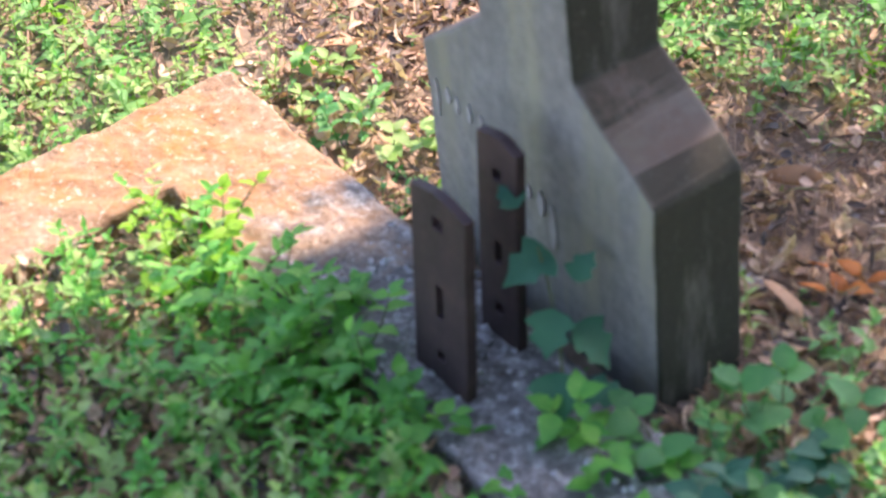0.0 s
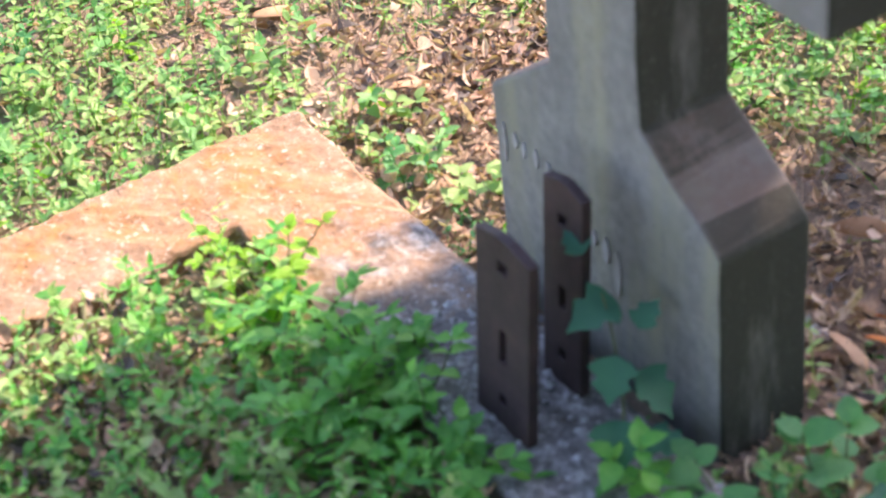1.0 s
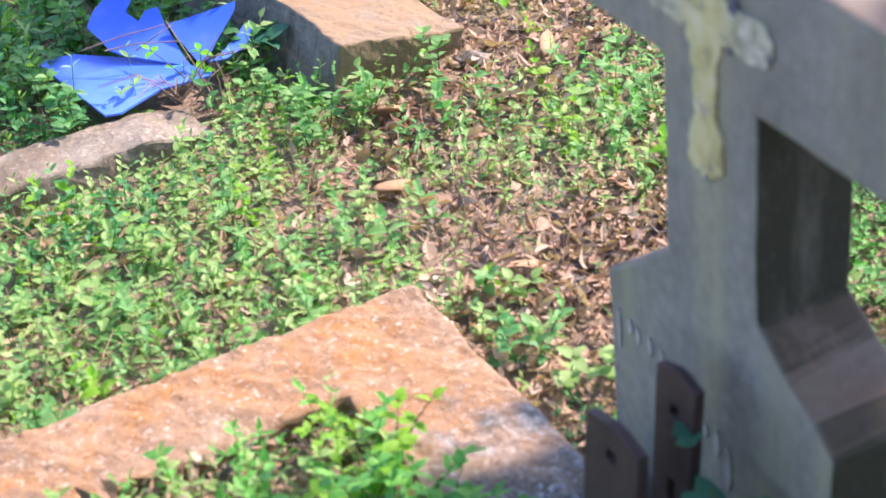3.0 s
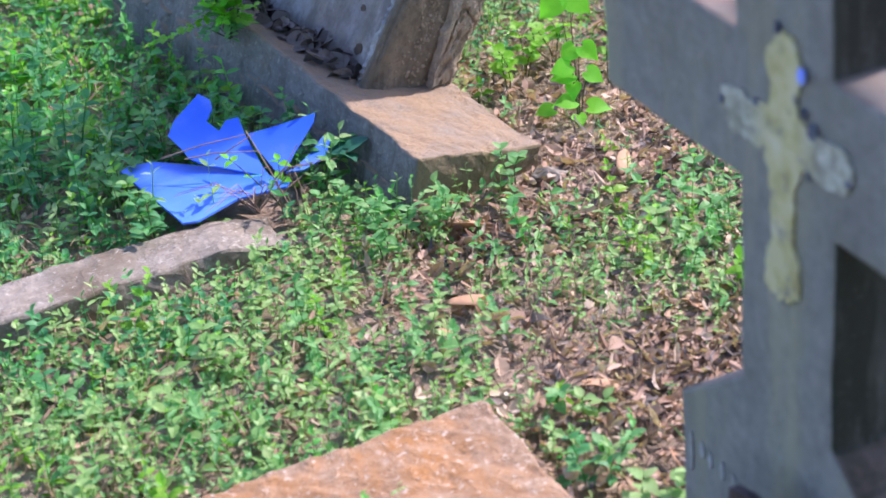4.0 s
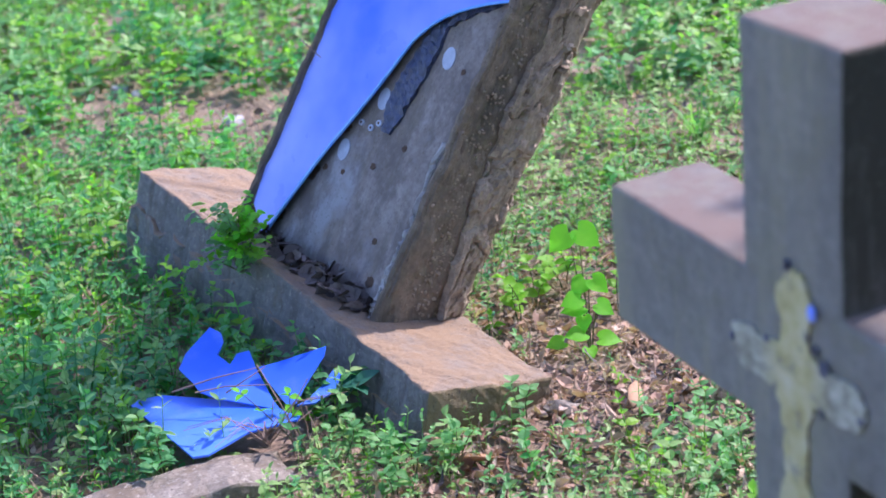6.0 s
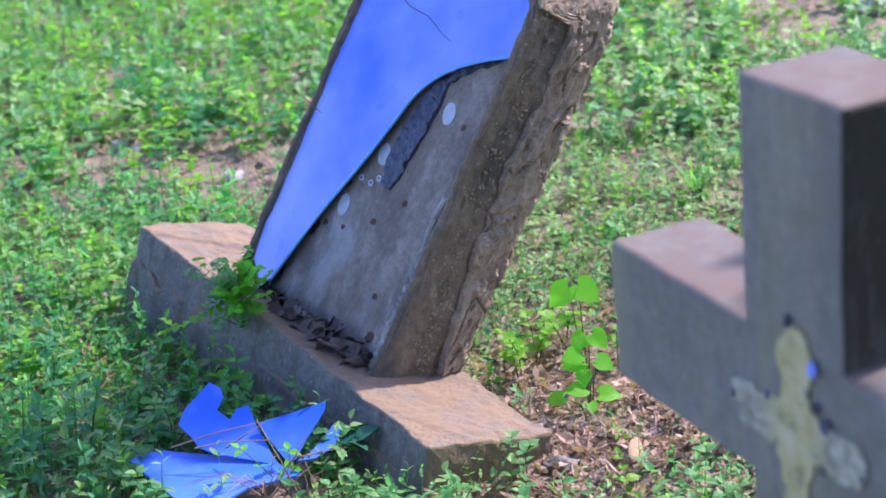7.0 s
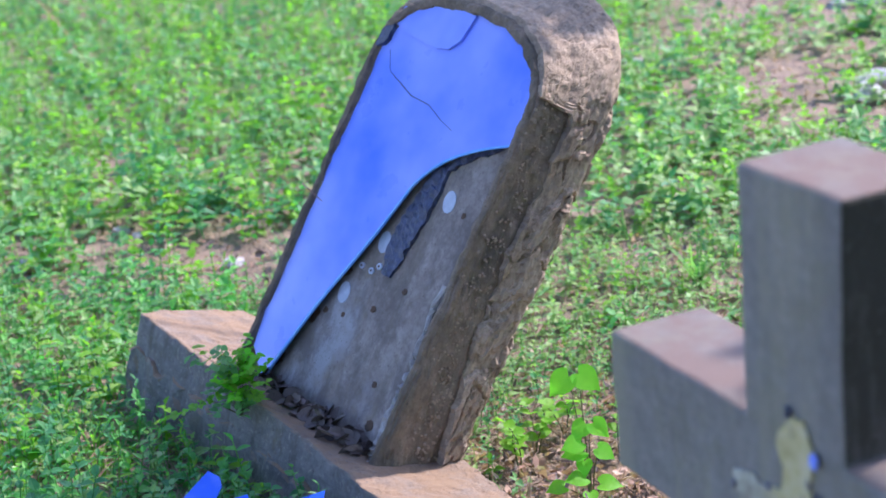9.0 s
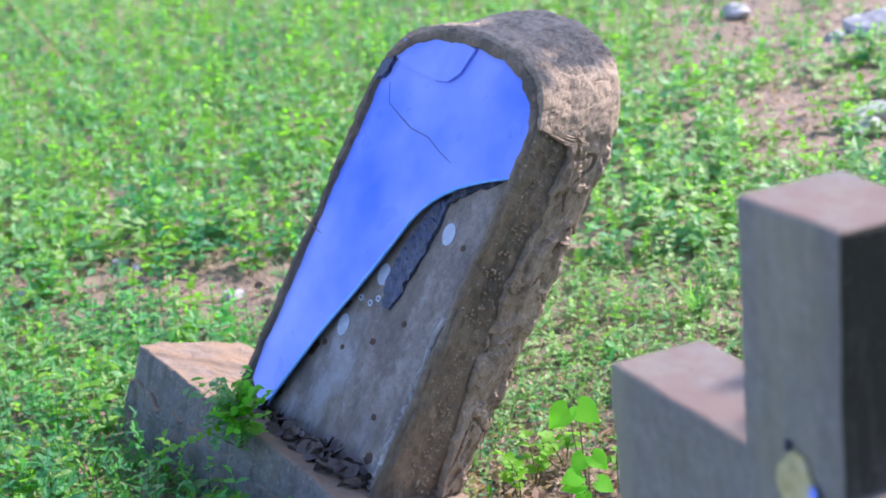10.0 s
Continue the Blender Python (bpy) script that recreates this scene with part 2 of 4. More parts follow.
def raw_mesh(name, verts, faces, material, smooth=False):
    me = bpy.data.meshes.new(name)
    me.from_pydata([tuple(v) for v in verts], [], [tuple(f) for f in faces])
    me.materials.append(material)
    if smooth:
        me.polygons.foreach_set("use_smooth", [True] * len(me.polygons))
    me.update()
    return me


def empty(name, m=None):
    ob = new(name)
    if m is not None:
        ob.matrix_world = m
    return ob


def roughen(bm, amount, scale, seed=0.0, keep=None):
    """Uneven, worn surface: every vertex is pushed along a noise."""
    for v in bm.verts:
        if keep and keep(v.co):
            continue
        q = v.co * scale + Vector((seed, seed * 1.7, -seed))
        v.co += Vector((noise.noise(q), noise.noise(q + Vector((31, 0, 0))), noise.noise(q + Vector((0, 57, 0))))) * amount


def block(x0, x1, y0, y1, z0, z1, cell=0.03, bevel=0.006):
    """A box cut into cells, with rounded edges, ready to be roughened."""
    bm = bmesh.new()
    bmesh.ops.create_cube(bm, size=1.0)
    for v in bm.verts:
        v.co = Vector((x0 + (v.co.x + 0.5) * (x1 - x0), y0 + (v.co.y + 0.5) * (y1 - y0), z0 + (v.co.z + 0.5) * (z1 - z0)))
    for axis, (lo, hi) in enumerate(((x0, x1), (y0, y1), (z0, z1))):
        n = int((hi - lo) / cell)
        for i in range(1, n):
            d = Vector((0, 0, 0))
            d[axis] = 1
            c = Vector((0, 0, 0))
            c[axis] = lo + (hi - lo) * i / n
            bmesh.ops.bisect_plane(bm, geom=bm.verts[:] + bm.edges[:] + bm.faces[:], plane_co=c, plane_no=d)
    sharp = [e for e in bm.edges if len(e.link_faces) == 2 and e.calc_face_angle() > 1]
    if bevel:
        bmesh.ops.bevel(bm, geom=sharp, offset=bevel, segments=2, profile=0.5, affect="EDGES", clamp_overlap=True)
    return bm


def prism(outline, y0, y1, bevel=0.005, cell=0.0):
    """An outline in x and z, drawn out along y."""
    bm = bmesh.new()
    a = [bm.verts.new((x, y0, z)) for x, z in outline]
    b = [bm.verts.new((x, y1, z)) for x, z in outline]
    n = len(outline)
    bm.faces.new(a)
    bm.faces.new(b[::-1])
    for i in range(n):
        bm.faces.new((a[i], b[i], b[(i + 1) % n], a[(i + 1) % n]))
    bmesh.ops.recalc_face_normals(bm, faces=bm.faces)
    if bevel:
        sharp = [e for e in bm.edges if e.calc_face_angle(0) > 0.35]
        bmesh.ops.bevel(bm, geom=sharp, offset=bevel, segments=2, profile=0.5, affect="EDGES", clamp_overlap=True)
    if cell:
        for axis in (0, 2):
            lo, hi = min(v.co[axis] for v in bm.verts), max(v.co[axis] for v in bm.verts)
            n = int((hi - lo) / cell)
            for i in range(1, n):
                d, c = Vector((0, 0, 0)), Vector((0, 0, 0))
                d[axis], c[axis] = 1, lo + (hi - lo) * i / n
                bmesh.ops.bisect_plane(bm, geom=bm.verts[:] + bm.edges[:] + bm.faces[:], plane_co=c, plane_no=d)
    return bm


def tube(points, r0, r1, sides=6):
    bm = bmesh.new()
    rings = []
    n = len(points)
    for i, p in enumerate(points):
        p = Vector(p)
        d = Vector(points[min(i + 1, n - 1)]) - Vector(points[max(i - 1, 0)])
        q = d.to_track_quat("Z", "Y")
        r = r0 + (r1 - r0) * i / (n - 1)
        rings.append([bm.verts.new(p + q @ Vector((r * math.cos(k * 2 * math.pi / sides), r * math.sin(k * 2 * math.pi / sides), 0))) for k in range(sides)])
    for a, b in zip(rings, rings[1:]):
        for k in range(sides):
            bm.faces.new((a[k], a[(k + 1) % sides], b[(k + 1) % sides], b[k]))
    bm.faces.new(rings[0][::-1])
    bm.faces.new(rings[-1])
    return bm


# widths of a leaf along its length, by kind
SHAPES = {
    "ovate": ((0.0, 0.03), (0.15, 0.26), (0.38, 0.36), (0.65, 0.27), (0.86, 0.11), (1.0, 0.0)),
    "round": ((0.0, 0.05), (0.12, 0.32), (0.4, 0.46), (0.7, 0.36), (0.9, 0.16), (1.0, 0.0)),
    "heart": ((0.0, 0.22), (0.05, 0.36), (0.13, 0.45), (0.25, 0.49), (0.4, 0.46), (0.55, 0.37), (0.7, 0.25), (0.84, 0.12), (0.93, 0.05), (1.0, 0.0)),
    "lance": ((0.0, 0.03), (0.2, 0.14), (0.45, 0.19), (0.7, 0.14), (0.88, 0.07), (1.0, 0.0)),
    "lobed": ((0.0, 0.06), (0.12, 0.34), (0.3, 0.52), (0.45, 0.3), (0.62, 0.4), (0.8, 0.14), (1.0, 0.0)),
}


def leaf_arrays(shape, length, fold=0.25, droop=0.25, wave=0.0, few=False):
    """Vertices and faces of one leaf along +x from the origin, folded on its midrib."""
    rows = SHAPES[shape]
    if few:
        rows = (rows[0], rows[2], rows[-2], rows[-1])
    vs, fs = [], []
    for s, w in rows:
        x, z = s * length, -droop * length * s * s
        if w == 0:
            vs.append((x, 0, z))
            continue
        k = wave * length * math.sin(9 * s)
        lobe = x - (0.16 * length * max(0.0, 1 - 4 * s) if shape == "heart" else 0.0)
        vs += [(lobe, -w * length, z + fold * w * length + k), (x, 0, z), (lobe, w * length, z + fold * w * length - k)]
    m = sum(1 for _, w in rows if w)
    for i in range(m - 1):
        a, b = 3 * i, 3 * i + 3
        fs += [(a, b, b + 1, a + 1), (a + 1, b + 1, b + 2, a + 2)]
    a = 3 * (m - 1)
    fs += [(a, len(vs) - 1, a + 1), (a + 1, len(vs) - 1, a + 2)]
    return np.array(vs), fs


class Pile:
    """Collects many small meshes into one."""

    def __init__(self):
        self.v, self.f, self.n = [], [], 0

    def add(self, vs, fs, m):
        a = np.array(m)
        self.v.append(vs @ a[:3, :3].T + a[:3, 3])
        n = self.n
        self.f += [tuple(i + n for i in f) for f in fs]
        self.n += len(vs)

    def make(self, name, material, smooth=False):
        return new(name, raw_mesh(name, np.concatenate(self.v), self.f, material, smooth))


def at(x, y, z, yaw=0.0, up=0.0, roll=0.0, s=1.0):
    """A place with a turn about z, a lift of the +x axis and a roll about it (degrees)."""
    return Matrix.Translation((x, y, z)) @ Matrix.Rotation(radians(yaw), 4, "Z") @ Matrix.Rotation(radians(-up), 4, "Y") @ Matrix.Rotation(radians(roll), 4, "X") @ Matrix.Scale(s, 4)


def turned(x, y, z, yaw, side=0.0, lean=0.0):
    """A thing that is turned about z, tipped sideways and leans back (radians)."""
    return Matrix.Translation((x, y, z)) @ Matrix.Rotation(yaw, 4, "Z") @ Matrix.Rotation(side, 4, "Y") @ Matrix.Rotation(-lean, 4, "X")


rnd = random.Random(7)

# ---- ground ----
def ground_z(x, y):
    near = math.exp(-((x * x + (y - 3) ** 2) / 60))
    return near * (0.012 * noise.noise((x * 2.3, y * 2.3, 0.3)) + 0.006 * noise.noise((x * 9, y * 9, 1.3))) - 0.004


def make_ground():
    xs = sorted({round(v, 3) for v in [*np.arange(-4, 4.01, 0.1), *np.linspace(-14, 14, 29), -40, -120, -400, 40, 120, 400]})
    ys = sorted({round(v, 3) for v in [*np.arange(0, 6.01, 0.1), *np.linspace(-8, 24, 65), -30, -120, -400, 40, 80, 160, 400]})
    verts = [(x, y, ground_z(x, y)) for y in ys for x in xs]
    w = len(xs)
    faces = [(j * w + i, j * w + i + 1, (j + 1) * w + i + 1, (j + 1) * w + i) for j in range(len(ys) - 1) for i in range(w - 1)]
    return tagged(new("ground", raw_mesh("ground", verts, faces, SOIL, True)), "dark soil ground under weeds and fallen leaves", "ground", kind="structure")


make_ground()

# ---- the cross with its flared foot ----
CROSS_AT = turned(0.213, 1.694, 0.0, -1.1103)


def make_cross():
    top = empty("grave_cross", CROSS_AT)
    tagged(top, "weathered grey concrete grave cross with flared foot and peeling painted crucifix", "grave cross")
    right = [(0.214, -0.12), (0.214, 0.297), (0.18, 0.325), (0.13, 0.355), (0.083, 0.39), (0.083, 0.633), (0.36, 0.633), (0.36, 0.797), (0.074, 0.797), (0.074, 1.052)]
    left = [(-0.09, 1.052), (-0.09, 0.797), (-0.358, 0.797), (-0.358, 0.633), (-0.082, 0.633), (-0.082, 0.39), (-0.21, 0.297), (-0.21, -0.12)]
    bm = prism(right + left, 0.0, 0.122, 0.006, 0.03)
    roughen(bm, 0.0025, 14, 3.0)
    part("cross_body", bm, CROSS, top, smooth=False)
    # the crucifix: a thin layer of paint and putty with clover-leaf ends
    half = [(0.0, 0.822), (0.014, 0.82), (0.026, 0.806), (0.028, 0.785), (0.024, 0.765), (0.026, 0.744), (0.045, 0.737), (0.07, 0.739), (0.094, 0.74), (0.11, 0.728), (0.113, 0.71), (0.101, 0.696), (0.084, 0.691), (0.06, 0.69), (0.036, 0.69), (0.022, 0.676), (0.019, 0.64), (0.018, 0.6), (0.026, 0.586), (0.031, 0.566), (0.028, 0.542), (0.014, 0.532)]
    ring = half + [(-x, z - 0.006) for x, z in half[::-1][:-1]]
    fine = []
    for (xa, za), (xb, zb) in zip(ring, ring[1:] + ring[:1]):
        fine += [(xa + (xb - xa) * k / 4, za + (zb - za) * k / 4) for k in range(4)]
    wob = [(x + 0.006 * noise.noise((x * 60, z * 60, 4)) + 0.003 * noise.noise((x * 230, z * 230, 1)), z + 0.006 * noise.noise((x * 60, z * 60, 8)) + 0.003 * noise.noise((x * 230, z * 230, 5))) for x, z in fine]
    paint = part("painted_crucifix", prism(wob, -0.0035, 0.001, 0), YELLOW, top, "cream-yellow flaking painted crucifix")
    for x, z, r in ((-0.01, 0.823, 0.008), (-0.108, 0.712, 0.005), (-0.045, 0.733, 0.005), (0.034, 0.75, 0.006), (0.05, 0.737, 0.008), (0.107, 0.708, 0.005), (0.006, 0.53, 0.005), (0.045, 0.69, 0.005)):
        bm = bmesh.new()
        bmesh.ops.create_icosphere(bm, subdivisions=2, radius=r)
        for v in bm.verts:
            v.co = Vector((v.co.x + x, v.co.y * 0.2 - 0.004, v.co.z + z))
        roughen(bm, r * 0.5, 120, x)
        part("chipped_spot", bm, TAR, paint)
    bm = bmesh.new()
    bmesh.ops.create_icosphere(bm, subdivisions=2, radius=0.007)
    for v in bm.verts:
        v.co = Vector((v.co.x + 0.034, v.co.y * 0.4 - 0.006, v.co.z * 1.3 + 0.79))
    part("blue_chip", bm, GLASS, paint, "bright blue chip")
    # lime runs on the face of the foot
    for i in range(11):
        x = -0.185 + 0.022 * i + rnd.uniform(-0.004, 0.004)
        z1 = 0.262 - 0.006 * i + rnd.uniform(-0.012, 0.012)
        length = rnd.uniform(0.02, 0.075)
        w = rnd.uniform(0.004, 0.009)
        drip = [(x - w, z1 - length * 0.5), (x - w * 0.6, z1 - 0.006), (x, z1), (x + w * 0.7, z1 - 0.008), (x + w, z1 - length * 0.6), (x + w * 0.3, z1 - length), (x - w * 0.5, z1 - length * 0.95)]
        part("lime_run", prism(drip, -0.0022, 0.001, 0), PALE, top)
    return top


make_cross()

# ---- the kerb of the near grave ----
KERB_AT = turned(-0.132, 2.235, 0.0, radians(-62.3))     # +x along the head, -y along the grave


def make_kerb():
    top = empty("grave_kerb", KERB_AT)
    tagged(top, "ochre-stained coarse concrete grave kerb half hidden by weeds", "grave kerb")
    ell = [(0.0, 0.0), (1.05, 0.0), (1.05, -0.19), (0.185, -0.19), (0.185, -2.1), (0.0, -2.1)]
    bm = prism(ell, -0.08, 0.06, 0.007, 0.02)
    for v in bm.verts:
        v.co = Vector((v.co.x, v.co.z, v.co.y))
    roughen(bm, 0.007, 13, 5.0)
    roughen(bm, 0.0045, 60, 9.0)
    part("kerb_bar", bm, KERB, top)
    return top


make_kerb()

# ---- base and headstone ----
BASE_AT = turned(-0.239, 2.888, 0.107, -0.967, 0.079, 0.257)
STONE_AT = Matrix.Translation(BASE_AT @ Vector((0, 0.064, 0))) @ turned(0, 0, 0, -0.967, 0.079, 0.552)


def make_base():
    top = empty("plinth", BASE_AT)
    tagged(top, "tilted ochre-stained cement plinth sunk into the ground", "plinth")
    bm = block(-1.167, 0, 0, 0.262, -0.2, 0, 0.018, 0.005)
    roughen(bm, 0.006, 11, 1.0)
    roughen(bm, 0.004, 40, 2.0)
    roughen(bm, 0.0015, 120, 2.5)
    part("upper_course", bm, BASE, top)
    bm = block(-1.175, 0.008, -0.006, 0.27, -0.3, -0.072, 0.018, 0.01)
    for v in bm.verts:
        if v.co.z > -0.1:
            v.co.z += 0.02 * noise.noise(v.co * 22) - 0.004
    roughen(bm, 0.012, 24, 7.0)
    roughen(bm, 0.005, 70, 8.0)
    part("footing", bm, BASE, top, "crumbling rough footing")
    return top


make_base()


def arch(x0, x1, z0, shoulder, apex, steps=14, power=2.4):
    """The outline of a stone with a rounded top."""
    c, h = (x0 + x1) / 2, (x1 - x0) / 2
    pts = [(x1, z0)]
    pts += [(x1, z0 + (shoulder - z0) * i / 8) for i in range(1, 9)]
    for i in range(1, steps):
        a = math.pi * i / steps
        ca, sa = math.cos(a), math.sin(a)
        pts.append((c + h * math.copysign(abs(ca) ** (2 / power), ca), shoulder + (apex - shoulder) * sa ** (2 / power)))
    pts += [(x0, z0 + (shoulder - z0) * i / 8) for i in range(8, -1, -1)]
    return pts


def rough_shell(top):
    """The flaking outer coat: ragged towards the front, cracked into plates."""
    keys = ((0.0, -0.008, 0.852), (0.03, -0.002, 0.868), (0.07, -0.002, 0.885), (0.088, 0.0, 0.905), (0.125, 0.004, 0.93), (0.168, 0.003, 0.955), (0.188, -0.012, 0.95))
    cols, rows = 520, 30
    table = []
    for b, gr, apex in keys:
        pts = np.array(arch(-0.845 - gr, -0.286 + gr, -0.06, 0.7, apex, 22))
        run = np.concatenate(([0.0], np.cumsum(np.hypot(*np.diff(pts, axis=0).T))))
        at_s = np.linspace(0, run[-1], cols)
        table.append(np.stack([np.interp(at_s, run, pts[:, k]) for k in (0, 1)], 1))
    table, depth = np.array(table), [k[0] for k in keys]

    def place(i, b):
        j = max(k for k in range(len(depth) - 1) if depth[k] <= b + 1e-9)
        u = min(1.0, (b - depth[j]) / (depth[j + 1] - depth[j]))
        return table[j, i] * (1 - u) + table[j + 1, i] * u

    bm = bmesh.new()
    grid = []
    for i in range(cols):
        x, z = place(i, 0.08)
        tx, tz = table[3, min(i + 1, cols - 1)] - table[3, max(i - 1, 0)]
        size = math.hypot(tx, tz) or 1.0
        nx, nz = tz / size, -tx / size
        s = i / cols * 2.2
        wide = 0.088 + 0.05 * max(0.0, 1 - z / 0.32) if x > -0.4 else 0.1
        crest = min(1.0, max(0.0, (z - 0.7 + 0.02 * noise.noise((s * 26, 5, 2))) / 0.07))
        crest = crest * crest * (3 - 2 * crest)
        edge = wide * (1 - crest) + 0.008 * crest
        edge += (0.016 * noise.noise((s * 9, 0, 3)) + 0.009 * noise.noise((s * 34, 0, 8)) + 0.004 * noise.noise((s * 110, 0, 1))) * (1 - 0.6 * crest)
        col = []
        for j in range(rows + 1):
            b = edge + (0.188 - edge) * max(0, j - 1) / (rows - 1)
            px, pz = place(i, min(0.1879, max(0.0, b)))
            q = Vector((s * 15, b * 26, 0.5))
            plates = noise.noise(q) + 0.5 * noise.noise(q * 2.7)
            seam = abs(noise.noise(q * 0.8 + Vector((9, 4, 2))))
            calm = 1 - 0.65 * crest
            h = 0.006 + (0.006 if plates > 0.12 else 0.002 if plates > -0.15 else -0.004) * calm
            h -= 0.007 * calm if seam < 0.035 else 0.0
            h += 0.0035 * noise.noise(q * 4) + 0.0012 * noise.noise(q * 7)
            if j == 0:
                h = -0.008
            col.append(bm.verts.new((px + nx * h, b, pz + nz * h)))
        grid.append(col)
    for a, b in zip(grid, grid[1:]):
        for j in range(rows):
            bm.faces.new((a[j], b[j], b[j + 1], a[j + 1]))
    bm.faces.new([c[-1] for c in grid])
    part("rough_back_layer", bm, STONE, top, "flaking rough brown cement coat")


def make_stone():
    top = empty("headstone", STONE_AT)
    tagged(top, "leaning rough cement headstone with broken blue glass front", "headstone")
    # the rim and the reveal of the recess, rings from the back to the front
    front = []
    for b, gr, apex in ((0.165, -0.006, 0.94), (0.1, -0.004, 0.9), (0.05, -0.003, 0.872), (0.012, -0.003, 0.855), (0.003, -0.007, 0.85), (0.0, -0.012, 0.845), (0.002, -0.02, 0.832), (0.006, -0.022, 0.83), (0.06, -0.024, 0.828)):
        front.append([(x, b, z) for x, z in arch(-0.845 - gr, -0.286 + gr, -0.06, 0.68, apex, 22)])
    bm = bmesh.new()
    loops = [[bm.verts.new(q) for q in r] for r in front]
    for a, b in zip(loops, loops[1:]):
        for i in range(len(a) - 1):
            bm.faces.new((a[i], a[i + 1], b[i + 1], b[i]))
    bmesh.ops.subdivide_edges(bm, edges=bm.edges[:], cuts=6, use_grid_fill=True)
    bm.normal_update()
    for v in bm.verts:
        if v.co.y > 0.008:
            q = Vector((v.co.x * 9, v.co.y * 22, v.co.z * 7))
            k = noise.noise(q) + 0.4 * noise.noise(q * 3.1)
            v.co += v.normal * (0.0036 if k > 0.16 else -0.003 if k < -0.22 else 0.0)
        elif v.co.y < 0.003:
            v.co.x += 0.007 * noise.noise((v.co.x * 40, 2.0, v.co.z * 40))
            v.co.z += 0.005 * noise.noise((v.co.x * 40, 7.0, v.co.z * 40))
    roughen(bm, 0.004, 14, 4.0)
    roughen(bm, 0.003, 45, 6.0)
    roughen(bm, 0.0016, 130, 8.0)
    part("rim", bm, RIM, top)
    rough_shell(top)
    crumbs = Pile()
    for _ in range(420):
        z = rnd.uniform(0.0, 0.74)
        b = 0.055 + 0.05 * max(0.0, 1 - z / 0.32) + rnd.gauss(0, 0.02)
        r = rnd.uniform(0.0012, 0.0042)
        vs = np.array([(math.cos(k * 1.2566) * r * rnd.uniform(0.6, 1.3), math.sin(k * 1.2566) * r * rnd.uniform(0.6, 1.3), -0.4 * r) for k in range(5)] + [(0.2 * r, 0, r * 0.8), (0, 0, -r)])
        crumbs.add(vs, [(k, (k + 1) % 5, 5) for k in range(5)] + [((k + 1) % 5, k, 6) for k in range(5)], at(-0.288, min(0.13, max(0.008, b)), z, 0, 90, rnd.uniform(0, 360)))
    grains = crumbs.make("mortar_crumbs", STONE)
    grains.parent = top
    tagged(grains, kind="stuff")
    ridge = [(-0.317 - 0.012 * math.exp(-((z - 0.3) / 0.05) ** 2) + 0.004 * noise.noise((z * 40, 3, 1)), 0.013 + 0.004 * noise.noise((z * 30, 1, 5)), z) for z in [0.0 + 0.0125 * i for i in range(29)]]
    bm = tube(ridge, 0.013, 0.006, 8)
    roughen(bm, 0.005, 60, 2.0)
    part("inner_lip", bm, LIP, top, "pale worn inner lip of the recess")
    bm = prism(arch(-0.835, -0.3, -0.05, 0.68, 0.84), 0.03, 0.065, 0)
    panel = part("backing_panel", bm, PANEL, top, "stained grey backing panel with rust spots")

    def disc(name, x, z, rx, rz, tilt, mat, parent, b0=0.0285, ragged=0.0):
        bm = bmesh.new()
        ring = []
        for k in range(20):
            a = 2 * math.pi * k / 20
            r = 1 + ragged * noise.noise((3 * math.cos(a) + x * 50, 3 * math.sin(a), z * 40))
            u, v = rx * r * math.cos(a), rz * r * math.sin(a)
            ring.append((x + u * math.cos(tilt) - v * math.sin(tilt), z + u * math.sin(tilt) + v * math.cos(tilt)))
        bm.free()
        bm = prism(ring, b0, 0.031, 0)
        return part(name, bm, mat, parent)

    for x, z in ((-0.434, 0.489), (-0.57, 0.364), (-0.626, 0.239)):
        disc("white_oval", x, z, 0.018, 0.022, 0.3, ENAMEL, panel)
    for x, z in ((-0.606, 0.303), (-0.571, 0.303), (-0.553, 0.318)):
        disc("bolt_washer", x, z, 0.008, 0.0065, 0.0, ENAMEL, panel, 0.027)
        disc("rust_spot", x, z, 0.003, 0.0025, 0.0, STAIN, panel, 0.0262)
    for x, z, r in ((-0.644, 0.281, 0.012), (-0.683, 0.176, 0.01), (-0.69, 0.16, 0.012), (-0.66, 0.19, 0.007), (-0.379, 0.478, 0.006), (-0.42, 0.12, 0.007), (-0.385, 0.05, 0.012), (-0.6, 0.2, 0.006), (-0.517, 0.241, 0.008), (-0.45, 0.3, 0.007), (-0.74, 0.06, 0.018)):
        disc("rust_spot", x, z, r, r * 0.9, 0.4, STAIN, panel, 0.0288, 0.5)
    # black film that peels off the backing in a long ragged strip
    strip = []
    torn = ((-0.345, 0.62), (-0.4, 0.588), (-0.43, 0.572), (-0.468, 0.54), (-0.466, 0.49), (-0.475, 0.43), (-0.488, 0.37), (-0.508, 0.307),
            (-0.53, 0.312), (-0.549, 0.352), (-0.547, 0.4), (-0.54, 0.445), (-0.51, 0.525), (-0.45, 0.575), (-0.37, 0.622))
    for (xa, za), (xb, zb) in zip(torn, torn[1:]):
        for k in range(4):
            s = k / 4
            x, z = xa + (xb - xa) * s, za + (zb - za) * s
            strip.append((x + 0.009 * noise.noise((x * 60, z * 60, 2)), z + 0.007 * noise.noise((x * 70, z * 50, 7))))
    bm = prism(strip, 0.0235, 0.0305, 0, 0.008)
    roughen(bm, 0.006, 70, 3.0, lambda c: c.y > 0.028)
    part("peeling_film", bm, TAR, panel, "peeling black film")
    # the glass: what is left of it hangs on the left and at the top
    sweep = [(-0.313, 0.63), (-0.391, 0.6), (-0.472, 0.555), (-0.528, 0.498), (-0.558, 0.43), (-0.603, 0.326), (-0.669, 0.189), (-0.739, 0.005)]
